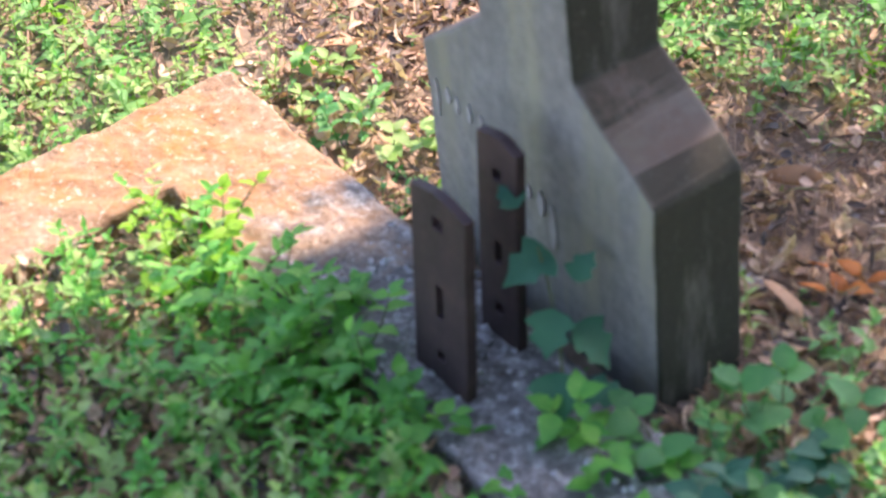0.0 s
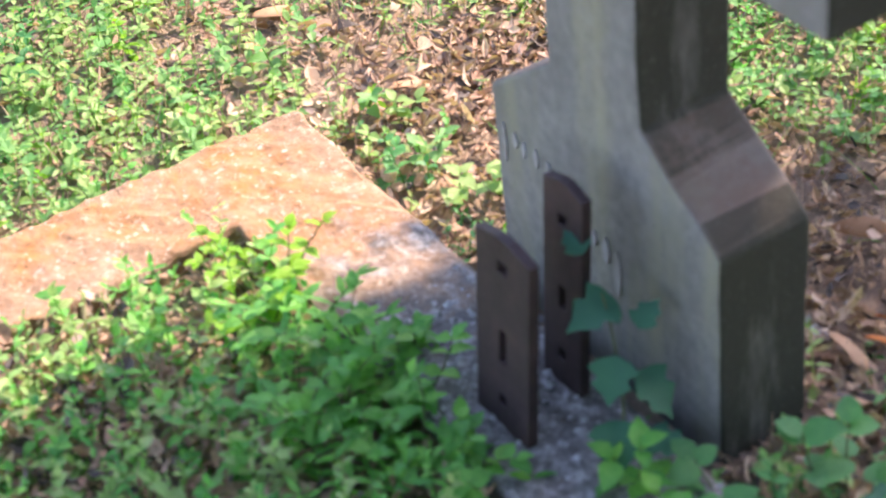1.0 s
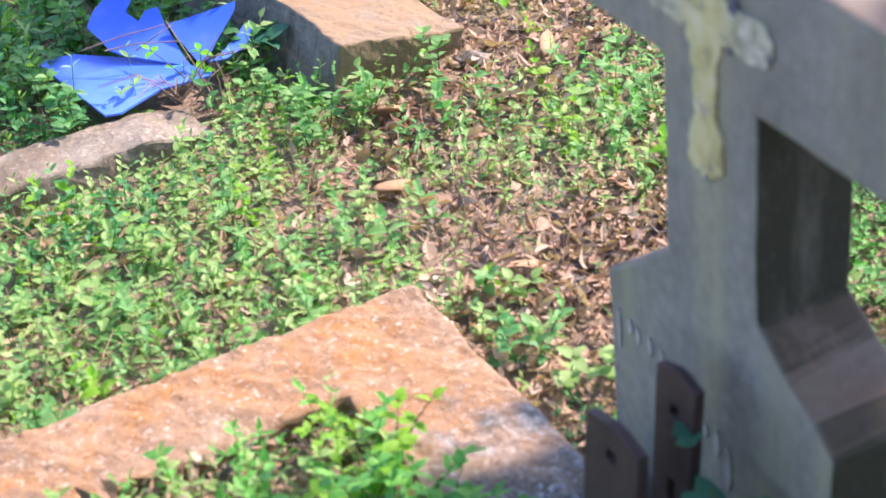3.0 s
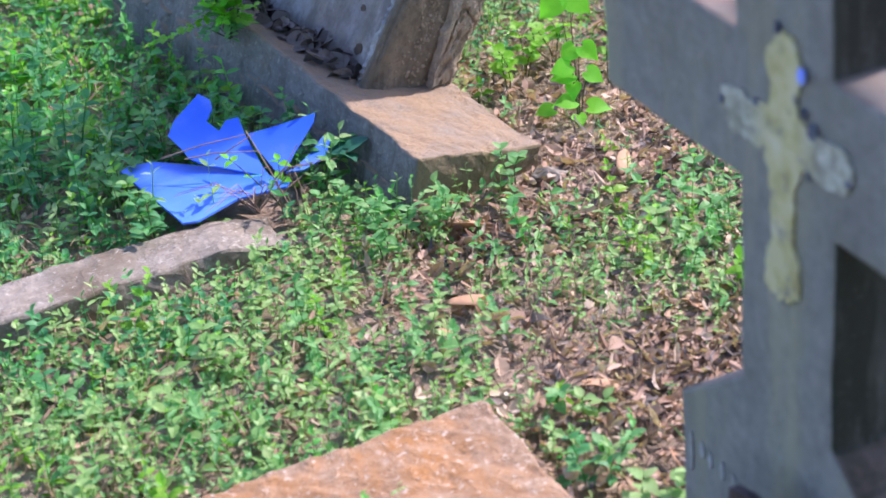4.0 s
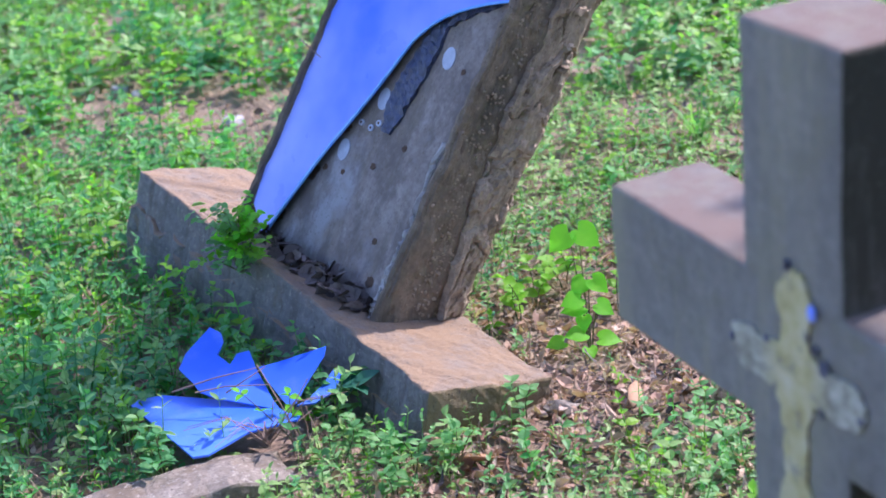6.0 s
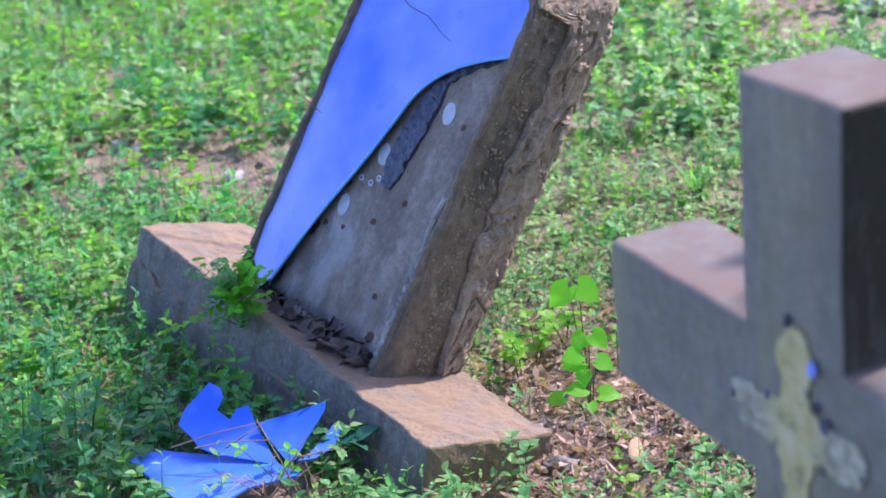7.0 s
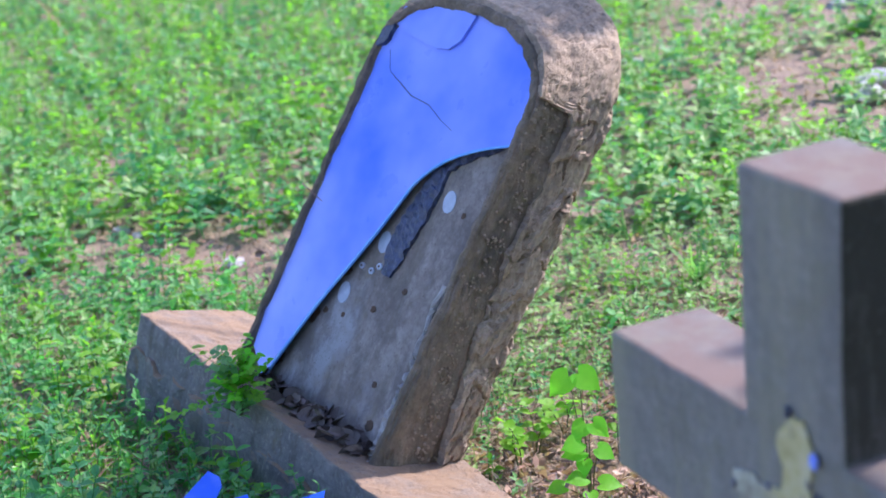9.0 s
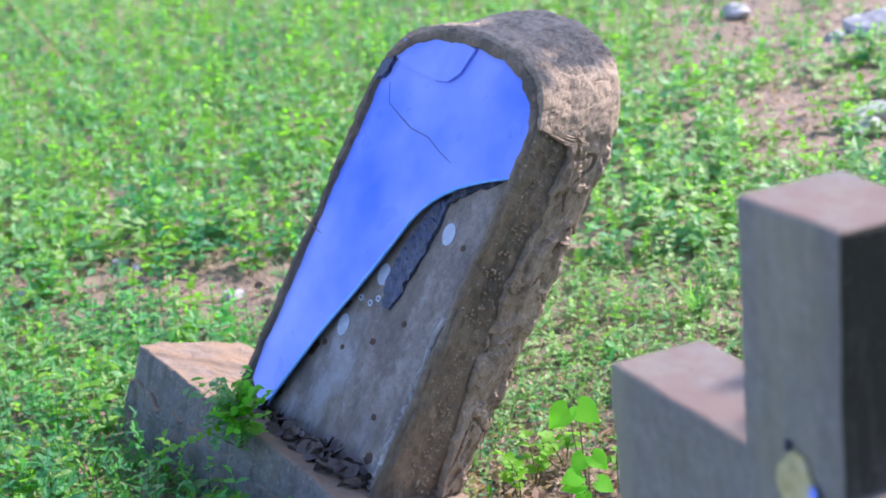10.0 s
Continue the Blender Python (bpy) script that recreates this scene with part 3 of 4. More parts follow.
    edge = []
    for i in range(len(sweep) - 1):
        p = [sweep[max(i - 1, 0)], sweep[i], sweep[i + 1], sweep[min(i + 2, len(sweep) - 1)]]
        for k in range(5):
            u = k / 5
            edge.append(tuple(0.5 * (2 * p[1][d] + (p[2][d] - p[0][d]) * u + (2 * p[0][d] - 5 * p[1][d] + 4 * p[2][d] - p[3][d]) * u * u + (3 * p[1][d] - p[0][d] - 3 * p[2][d] + p[3][d]) * u ** 3) for d in (0, 1)))
    upper = [q for q in arch(-0.828, -0.305, 0.1, 0.68, 0.835) if q[1] > 0.64][::-1]
    left = [(-0.735, 0.0), (-0.815, 0.05), (-0.828, 0.12), (-0.828, 0.64)]
    bm = prism(edge + left + upper, 0.012, 0.016, 0)
    pane = part("glass_pane", bm, GLASS, top, "broken sheet glass with the blue sky's reflection in its colour")
    part("cut_edge", tube([(x, 0.0105, z) for x, z in edge[::2]], 0.0026, 0.0042, 6), CUT, pane, "bright broken glass edge")
    loose = [(-0.815, 0.767), (-0.76, 0.752), (-0.7, 0.748), (-0.64, 0.745), (-0.6, 0.752), (-0.575, 0.775), (-0.56, 0.828), (-0.65, 0.838), (-0.74, 0.828), (-0.8, 0.795)]
    part("glass_piece", prism(loose, 0.006, 0.0105, 0), GLASS, pane, "cracked loose piece of blue glass")
    part("crack", tube([(-0.706, 0.0118, 0.655), (-0.66, 0.0118, 0.642), (-0.593, 0.0118, 0.639), (-0.54, 0.0118, 0.622), (-0.495, 0.0118, 0.612)], 0.0012, 0.0006, 4), TAR, pane)
    part("crack", tube([(-0.789, 0.0118, 0.71), (-0.76, 0.0118, 0.67), (-0.706, 0.0118, 0.655)], 0.0006, 0.0009, 4), TAR, pane)
    for k, (b0, z0, b1, z1) in enumerate(((0.085, 0.74, 0.115, 0.6), (0.1, 0.5, 0.085, 0.4), (0.12, 0.34, 0.1, 0.22))):
        pts = [(-0.281 + 0.004 * noise.noise((i, k, 0)), b0 + (b1 - b0) * i / 6 + 0.012 * noise.noise((i * 0.7, k, 4)), z0 + (z1 - z0) * i / 6) for i in range(7)]
        part("root", tube(pts, 0.0035, 0.0015, 6), STONE, top)
    # dark disc paints the shaded hollow of the rim's broken corner
    disc("broken_corner", -0.815, 0.735, 0.016, 0.034, -0.35, TAR, top, 0.002, 0.5)
    return top


make_stone()

# ---- iron plates on the head kerb ----
def make_plate(x, y, width, height, lean, holes):
    m = KERB_AT @ Matrix.Translation((x, y, 0.052)) @ Matrix.Rotation(radians(-lean), 4, "X")
    top = empty("iron_plate", m)
    tagged(top, "dark rusty iron strap with bolt holes set in concrete", "iron plate", "iron plates")
    t = 0.013
    # four rails round each hole: the plate is built of strips so that the holes go through
    zs = [-0.05]
    for z, w, h in holes:
        zs += [z - h / 2, z + h / 2]
    zs.append(height)
    bm = bmesh.new()

    def cell(x0, x1, z0, z1):
        vs = [bm.verts.new(p) for p in ((x0, 0, z0), (x1, 0, z0), (x1, 0, z1), (x0, 0, z1))]
        bm.faces.new(vs)

    for i in range(len(zs) - 1):
        if i % 2 == 0:
            xs = sorted({0.0, width, *[(width - w) / 2 for _, w, _ in holes], *[(width + w) / 2 for _, w, _ in holes]})
            for a, b in zip(xs, xs[1:]):
                cell(a, b, zs[i], zs[i + 1])
        else:
            w = holes[i // 2][1]
            xs = sorted({0.0, width, *[(width - q) / 2 for _, q, _ in holes], *[(width + q) / 2 for _, q, _ in holes]})
            for a, b in zip(xs, xs[1:]):
                if abs((a + b) / 2 - width / 2) > w / 2:
                    cell(a, b, zs[i], zs[i + 1])
    bmesh.ops.remove_doubles(bm, verts=bm.verts, dist=1e-5)
    for v in bm.verts:
        if v.co.z > height - 1e-4 and (v.co.x < 1e-4 or v.co.x > width - 1e-4):
            v.co.z -= 0.008
    ret = bmesh.ops.extrude_face_region(bm, geom=bm.faces[:])
    for v in ret["geom"]:
        if isinstance(v, bmesh.types.BMVert):
            v.co.y += t
    bmesh.ops.recalc_face_normals(bm, faces=bm.faces)
    sharp = [e for e in bm.edges if len(e.link_faces) == 2 and e.calc_face_angle(0) > 0.8]
    bmesh.ops.bevel(bm, geom=sharp, offset=0.0015, segments=1, affect="EDGES", clamp_overlap=True)
    part("strap", bm, IRON, top)
    return top


make_plate(0.648, -0.132, 0.098, 0.262, 5, ((0.045, 0.014, 0.014), (0.12, 0.013, 0.045), (0.225, 0.018, 0.016)))
make_plate(0.648, -0.04, 0.07, 0.285, 4, ((0.05, 0.012, 0.014), (0.13, 0.012, 0.03), (0.235, 0.014, 0.014)))

# ---- kerb of the far grave, with a crumbled end ----
FAR_KERB_AT = turned(-0.452, 2.772, 0.0, radians(209))


def make_far_kerb():
    top = empty("grave_kerb", FAR_KERB_AT)
    tagged(top, "grey-brown concrete grave kerb with crumbled broken end", "grave kerb")
    bm = block(0.0, 1.5, -0.118, 0.0, -0.08, 0.05, 0.018, 0.006)
    for v in bm.verts:
        if v.co.x < 0.1:
            v.co.x += 0.035 * noise.noise(v.co * 30)
            v.co.z -= max(0.0, 0.1 - v.co.x) * 0.3
    roughen(bm, 0.006, 15, 2.0)
    roughen(bm, 0.004, 60, 3.0)
    part("kerb_bar", bm, KERB_GREY, top)


make_far_kerb()


# ---- soil inside the near grave ----
def make_fill():
    bm = bmesh.new()
    bmesh.ops.create_grid(bm, x_segments=40, y_segments=60, size=0.5)
    for v in bm.verts:
        x, y = 0.18 + (v.co.x + 0.5) * 0.95, -0.17 - (v.co.y + 0.5) * 1.9
        v.co = Vector((x, y, 0.03 + 0.025 * noise.noise((x * 6, y * 6, 2)) + 0.008 * noise.noise((x * 25, y * 25, 5)) - 0.14 * max(0.0, (x - 0.98) / 0.15) ** 1.5 - 0.12 * max(0.0, (-y - 1.85) / 0.22) ** 1.5))
    ob = link_mesh("grave_soil", bm, SOIL, None, smooth=True)
    ob.matrix_world = KERB_AT
    tagged(ob, "dark soil filling the kerbed grave", "soil", kind="structure")


make_fill()


# ---- fallen blue glass ----
def make_shard(points):
    pts = [Vector(p) for p in points]
    c = sum(pts, Vector()) / len(pts)
    n = Vector()
    for a, b in zip(pts, pts[1:] + pts[:1]):
        n += (a - c).cross(b - c)
    n.normalize()
    if n.z < 0:
        n = -n
    flat = [p - n * (p - c).dot(n) - c for p in pts]
    bm = bmesh.new()
    lo = [bm.verts.new(p - n * 0.002) for p in flat]
    hi = [bm.verts.new(p + n * 0.002) for p in flat]
    k = len(flat)
    bm.faces.new(lo)
    bm.faces.new(hi)
    for i in range(k):
        bm.faces.new((lo[i], lo[(i + 1) % k], hi[(i + 1) % k], hi[i]))
    ob = link_mesh("glass_shard", bm, SHARD)
    ob.location = c
    return tagged(ob, "fallen shard of blue sheet glass among weeds", "glass shard", "fallen glass")


make_shard([(-0.779, 3.001, 0.058), (-0.766, 3.023, 0.058), (-0.727, 3.033, 0.058), (-0.578, 2.988, 0.058), (-0.526, 2.966, 0.058), (-0.47, 2.923, 0.058), (-0.474, 2.907, 0.058), (-0.554, 2.873, 0.058), (-0.612, 2.802, 0.058), (-0.637, 2.798, 0.058)])
make_shard([(-0.693, 3.041, 0.104), (-0.683, 3.07, 0.12), (-0.643, 3.118, 0.146), (-0.621, 3.105, 0.139), (-0.616, 3.087, 0.13), (-0.625, 3.063, 0.117), (-0.601, 3.043, 0.106), (-0.59, 3.062, 0.117), (-0.568, 3.067, 0.119), (-0.553, 3.03, 0.1), (-0.52, 2.969, 0.067), (-0.506, 2.95, 0.057), (-0.626, 2.983, 0.073), (-0.652, 2.995, 0.08), (-0.668, 3.016, 0.091)])
make_shard([(-0.547, 3.017, 0.109), (-0.505, 3.024, 0.116), (-0.427, 3.04, 0.131), (-0.43, 3.027, 0.119), (-0.464, 2.986, 0.082), (-0.48, 2.963, 0.062), (-0.495, 2.96, 0.059), (-0.531, 2.997, 0.092)])
make_shard([(-0.483, 2.978, 0.049), (-0.464, 2.99, 0.052), (-0.441, 3.022, 0.062), (-0.421, 3.062, 0.074), (-0.406, 3.052, 0.071), (-0.418, 3.007, 0.057), (-0.449, 2.982, 0.05)])

# ---- vegetation ----
def herb(height, tiers, length, shape, few, spread=0.5):
    """A small upright weed: leaves in crossed pairs up a thin stem. Returns arrays."""
    vs, fs, n = [], [], 0

    def put(v, f, m):
        nonlocal n
        a = np.array(m)
        vs.append(v @ a[:3, :3].T + a[:3, 3])
        fs.extend(tuple(i + n for i in q) for q in f)
        n += len(v)

    lean = rnd.uniform(-0.35, 0.35), rnd.uniform(-0.35, 0.35)
    w = 0.0011
    tip = np.array((lean[0] * height, lean[1] * height, height))
    put(np.array(((-w, 0, -0.01), (w, w, -0.01), (0, -w, -0.01), tip + (w / 2, 0, 0), tip - (w / 2, 0, 0))), [(0, 1, 3, 4), (1, 2, 4, 3), (2, 0, 4)], Matrix())
    yaw0 = rnd.uniform(0, 360)
    for k in range(tiers):
        s = (k + 0.6) / tiers
        z, size = height * s, length * (1.05 - 0.5 * s) * rnd.uniform(0.8, 1.2)
        for h in (0, 180):
            v, f = leaf_arrays(shape, size, rnd.uniform(0.1, 0.45), rnd.uniform(0.0, 0.5), 0.0, few)
            put(v, f, at(lean[0] * z, lean[1] * z, z, yaw0 + 90 * k + h + rnd.uniform(-25, 25), rnd.uniform(-10, 24) + 20 * s, rnd.uniform(-22, 22)))
    v, f = leaf_arrays(shape, length * 0.5, 0.4, 0.1, 0.0, few)
    put(v, f, at(tip[0], tip[1], tip[2], yaw0, 55))
    return np.concatenate(vs), fs


INV_KERB, INV_BASE, INV_CROSS, INV_FAR = KERB_AT.inverted(), BASE_AT.inverted(), CROSS_AT.inverted(), FAR_KERB_AT.inverted()


def blocked(x, y):
    """Where stone, concrete or glass leaves no room to grow."""
    p = Vector((x, y, 0.0))
    q = INV_CROSS @ p
    if -0.23 < q.x < 0.23 and -0.03 < q.y < 0.15:
        return True
    q = INV_BASE @ Vector((x, y, 0.03))
    if -1.18 < q.x < 0.02 and -0.03 < q.y < 0.27:
        return True
    q = INV_FAR @ p
    if -0.01 < q.x < 1.5 and -0.13 < q.y < 0.012:
        return True
    return -0.7 < x < -0.47 and 2.86 < y < 3.08


def on_kerb(x, y):
    q = INV_KERB @ Vector((x, y, 0.0))
    return (-0.012 < q.x < 1.06 and -0.2 < q.y < 0.012) or (-0.012 < q.x < 0.195 and -2.1 < q.y < 0.0)


def in_grave(x, y):
    q = INV_KERB @ Vector((x, y, 0.0))
    return 0.19 < q.x < 1.1 and -2.0 < q.y < -0.19


def bare(x, y):
    """0 where weeds stand thick, 1 where only fallen leaves lie."""
    b = (0.2 if y < 3.3 else 0.26) + 0.55 * noise.noise((x * 1.9, y * 1.9, 7.7)) + 0.35 * noise.noise((x * 6, y * 6, 3.1))
    for cx, cy, r, w in ((0.1, 2.23, 0.27, 0.95), (0.55, 1.75, 0.33, 0.9), (0.42, 2.6, 0.22, 0.4), (0.1, 3.12, 0.24, 1.0), (0.1, 3.42, 0.25, 0.8), (0.02, 2.95, 0.13, 0.6), (-0.17, 2.74, 0.1, 0.7), (0.17, 2.36, 0.08, 0.4),
                        (-0.9, 4.75, 0.25, 0.7), (-1.25, 4.9, 0.3, 0.8), (1.1, 6.1, 0.5, 1.0), (1.0, 7.6, 0.9, 1.0), (0.75, 6.3, 0.3, 0.6), (0.55, 5.6, 0.2, 0.5), (-0.28, 2.55, 0.1, 0.4), (-0.47, 2.83, 0.1, 0.6)):
        b += w * math.exp(-((x - cx) ** 2 + (y - cy) ** 2) / (r * r))
    for cx, cy, r in ((-0.7, 3.0, 0.55), (-0.55, 2.3, 0.4), (-1.2, 3.6, 0.7), (0.6, 2.35, 0.25), (-0.3, 6.5, 2.0), (-1.5, 7.5, 1.5)):
        b -= 0.55 * math.exp(-((x - cx) ** 2 + (y - cy) ** 2) / (r * r))
    return min(1.0, max(0.0, b))


def sow():
    near = [herb(rnd.uniform(0.025, 0.06), rnd.choice((2, 3)), rnd.uniform(0.016, 0.028), rnd.choice(("ovate", "lance", "lance")), False) for _ in range(34)]
    tall = [herb(rnd.uniform(0.06, 0.1), rnd.choice((3, 4)), rnd.uniform(0.02, 0.031), rnd.choice(("ovate", "lance")), False) for _ in range(18)]
    far = [herb(rnd.uniform(0.03, 0.08), 3, rnd.uniform(0.022, 0.034), rnd.choice(("ovate", "round")), True) for _ in range(20)]
    light, deep, inner, pale, fresh, bright = Pile(), Pile(), Pile(), Pile(), Pile(), Pile()
    step, y = 0.0255, 1.15
    while y < 4.7:
        x = -0.3 * y - 0.3
        while x < 0.17 * y + 0.55:
            px, py = x + rnd.uniform(-0.02, 0.02), y + rnd.uniform(-0.02, 0.02)
            x += step
            if blocked(px, py) or on_kerb(px, py):
                continue
            if in_grave(px, py):
                if rnd.random() < 0.93:
                    # more pale leaves on the grave's sunlit left: light by colour
                    (pale if rnd.random() < (0.55 if px < -0.15 else 0.25) else inner).add(*rnd.choice(near if rnd.random() < 0.6 else tall), at(px, py, 0.035, rnd.uniform(0, 360), 0, 0, rnd.uniform(0.8, 1.25)))
                continue
            lush = px < -0.42 and py > 2.85
            if rnd.random() < bare(px, py) * 0.93 + (0.3 if lush else 0.05):
                continue
            shade = noise.noise((px * 1.3, py * 1.3, 22)) + (0.25 if lush else 0)
            # paler leaves in sunny spots put the sunlight into their colour
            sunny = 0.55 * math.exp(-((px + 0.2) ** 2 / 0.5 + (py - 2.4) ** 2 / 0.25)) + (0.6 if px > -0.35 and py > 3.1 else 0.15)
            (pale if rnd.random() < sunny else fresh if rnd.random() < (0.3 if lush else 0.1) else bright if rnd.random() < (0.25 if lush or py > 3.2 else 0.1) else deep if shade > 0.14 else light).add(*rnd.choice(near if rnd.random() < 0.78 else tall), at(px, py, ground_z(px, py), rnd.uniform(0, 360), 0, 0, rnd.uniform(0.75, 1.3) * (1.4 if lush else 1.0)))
        y += step
    step = 0.044
    while y < 12:
        x = -0.3 * y - 0.3
        while x < 0.17 * y + 0.5:
            px, py = x + rnd.uniform(-0.03, 0.03), y + rnd.uniform(-0.03, 0.03)
            x += step
            clump = noise.noise((px * 5.5, py * 5.5, 12)) + 0.6 * noise.noise((px * 13, py * 13, 4))
            if rnd.random() < bare(px, py) * 0.9 + 0.22 - 0.9 * clump:
                continue
            shade = noise.noise((px * 2.1, py * 2.1, 22))
            (pale if rnd.random() < (0.34 if px > -0.4 else 0.14) else bright if rnd.random() < 0.4 else deep if shade > 0.25 else light).add(*rnd.choice(far), at(px, py, ground_z(px, py), rnd.uniform(0, 360), 0, 0, rnd.uniform(0.9, 1.7) * (1.2 + 0.3 * clump)))
        y += step
        step = min(0.075, step * 1.006)
    tagged(light.make("ground_weeds", WEED), "low bright green weeds covering the ground", "weeds", kind="stuff")
    tagged(deep.make("ground_weeds", WEED_DEEP), "low deep green weeds covering the ground", "weeds", kind="stuff")
    tagged(pale.make("ground_weeds", WEED_PALE), "low weeds tinted yellowish green for sunlight", "weeds", kind="stuff")
    tagged(fresh.make("ground_weeds", WEED_FRESH), "low fresh green weeds covering the ground", "weeds", kind="stuff")
    tagged(bright.make("ground_weeds", WEED_BRIGHT), "low yellow-green weeds in clumps on the ground", "weeds", kind="stuff")
    tagged(inner.make("grave_weeds", WEED_FRESH), "dense small-leaved weeds growing inside the kerbed grave", "weeds", kind="stuff")


def blade(pile, x, y, z, length, yaw, lift, width):
    vs, n = [], 4
    for i in range(n + 1):
        s = i / n
        r, h = length * (s * math.cos(radians(lift)) + 0.25 * s * s), length * (s * math.sin(radians(lift)) - 0.3 * s * s)
        w = width * (1 - s) ** 0.7
        vs += [(r, -w, h), (r, w, h)]
    fs = [(2 * i, 2 * i + 1, 2 * i + 3, 2 * i + 2) for i in range(n)]
    pile.add(np.array(vs), fs, at(x, y, z, yaw))


def meadow():
    pile = Pile()
    for _ in range(5200):
        y = rnd.uniform(5.2, 12.5)
        x = rnd.uniform(-0.32 * y - 0.3, 0.19 * y + 0.3)
        left = 0.5 - 0.35 * (x + 0.3) + 0.28 * (y - 7)
        if rnd.random() > left or bare(x, y) > 0.8:
            continue
        for _ in range(5):
            blade(pile, x + rnd.uniform(-0.02, 0.02), y + rnd.uniform(-0.02, 0.02), -0.01, rnd.uniform(0.07, 0.2), rnd.uniform(0, 360), rnd.uniform(50, 85), rnd.uniform(0.0015, 0.0035))
    for _ in range(500):
        y = rnd.uniform(1.6, 5.5)
        x = rnd.uniform(-0.3 * y - 0.2, 0.17 * y + 0.4)
        if blocked(x, y) or on_kerb(x, y):
            continue
        for _ in range(3):
            blade(pile, x, y, -0.01, rnd.uniform(0.04, 0.1), rnd.uniform(0, 360), rnd.uniform(35, 80), 0.0014)
    tagged(pile.make("grass", GRASS), "thin light green grass blades among the weeds", "grass", kind="stuff")


def litter():
    kinds = [leaf_arrays(rnd.choice(("ovate", "lance", "lance")), rnd.uniform(0.011, 0.031), rnd.uniform(-0.9, 1.3), rnd.uniform(-0.7, 0.9), rnd.uniform(-0.09, 0.09)) for _ in range(70)]
    pile, dark = Pile(), Pile()
    for _ in range(30000):
        y = 1.1 + 8.5 * rnd.random() ** 1.9
        x = rnd.uniform(-0.3 * y - 0.3, 0.17 * y + 0.6)
        if blocked(x, y) or on_kerb(x, y):
            continue
        if not in_grave(x, y) and rnd.random() > 0.5 + bare(x, y):
            continue
        z = 0.045 if in_grave(x, y) else ground_z(x, y) + 0.006
        (dark if rnd.random() < 0.17 else pile).add(*rnd.choice(kinds), at(x, y, z + rnd.uniform(0, 0.014), rnd.uniform(0, 360), rnd.uniform(-25, 32), rnd.uniform(-65, 65), rnd.uniform(0.6, 1.2)))
    for cx, cy, r, n in ((0.1, 2.25, 0.16, 900), (0.55, 1.75, 0.25, 1300), (0.42, 2.6, 0.22, 500), (0.1, 3.12, 0.16, 700), (-0.17, 2.74, 0.09, 350), (0.2, 2.42, 0.11, 500), (-0.25, 2.5, 0.3, 500), (-0.38, 1.75, 0.12, 500), (-0.3, 1.65, 0.1, 300), (0.1, 3.42, 0.2, 700), (0.02, 2.95, 0.1, 300), (0.45, 1.5, 0.12, 500)):
        for _ in range(n):
            x, y = rnd.gauss(cx, r), rnd.gauss(cy, r)
            if not (blocked(x, y) or on_kerb(x, y)):
                (dark if rnd.random() < 0.17 else pile).add(*rnd.choice(kinds), at(x, y, (0.05 if in_grave(x, y) else ground_z(x, y) + 0.006) + rnd.uniform(0, 0.016), rnd.uniform(0, 360), rnd.uniform(-25, 32), rnd.uniform(-65, 65), rnd.uniform(0.6, 1.25)))
    tagged(pile.make("leaf_litter", LITTER), "dry tan and brown fallen leaves on soil", "fallen leaves", kind="stuff")
    tagged(dark.make("leaf_litter", LITTER_DARK), "dark rotting fallen leaves on soil", "fallen leaves", kind="stuff")
    sticks = Pile()
    for _ in range(1500):
        y = 1.2 + 5 * rnd.random() ** 1.6
        x = rnd.uniform(-0.3 * y - 0.2, 0.17 * y + 0.5)
        if blocked(x, y) or on_kerb(x, y):
            continue
        l, w = rnd.uniform(0.03, 0.13), rnd.uniform(0.0008, 0.0022)
        vs = np.array([(0, -w, 0), (0, w, 0), (0, 0, 2 * w), (l / 2, -w, 0.008), (l / 2, w, 0.008), (l / 2, 0, 0.008 + 2 * w), (l, 0, 0.004)])
        fs = [(0, 1, 4, 3), (1, 2, 5, 4), (2, 0, 3, 5), (3, 4, 6), (4, 5, 6), (5, 3, 6)]
        sticks.add(vs, fs, at(x, y, ground_z(x, y) + 0.008, rnd.uniform(0, 360), rnd.uniform(-6, 14)))
    stalks = Pile()
    for _ in range(9000):
        y = 1.3 + 4.2 * rnd.random() ** 1.4
        x = rnd.uniform(-0.3 * y - 0.2, 0.17 * y + 0.4)
        if blocked(x, y) or on_kerb(x, y) or in_grave(x, y):
            continue
        l, w = rnd.uniform(0.02, 0.062), rnd.uniform(0.0007, 0.0014)
        vs = np.array([(0, -w, 0), (0, w, 0), (0, 0, 2 * w), (l, -w / 2, 0), (l, w / 2, 0), (l, 0, w)])
        fs = [(0, 1, 4, 3), (1, 2, 5, 4), (2, 0, 3, 5), (3, 4, 5)]
        stalks.add(vs, fs, at(x, y, ground_z(x, y) - 0.004, rnd.uniform(0, 360), rnd.uniform(25, 85)))
    tagged(stalks.make("dry_stems", STRAW), "thin dry pinkish-tan stems standing among the weeds", "dry stems", kind="stuff")
    tagged(sticks.make("fallen_twigs", TWIG), "thin dry twigs lying among fallen leaves", "twigs", kind="stuff")


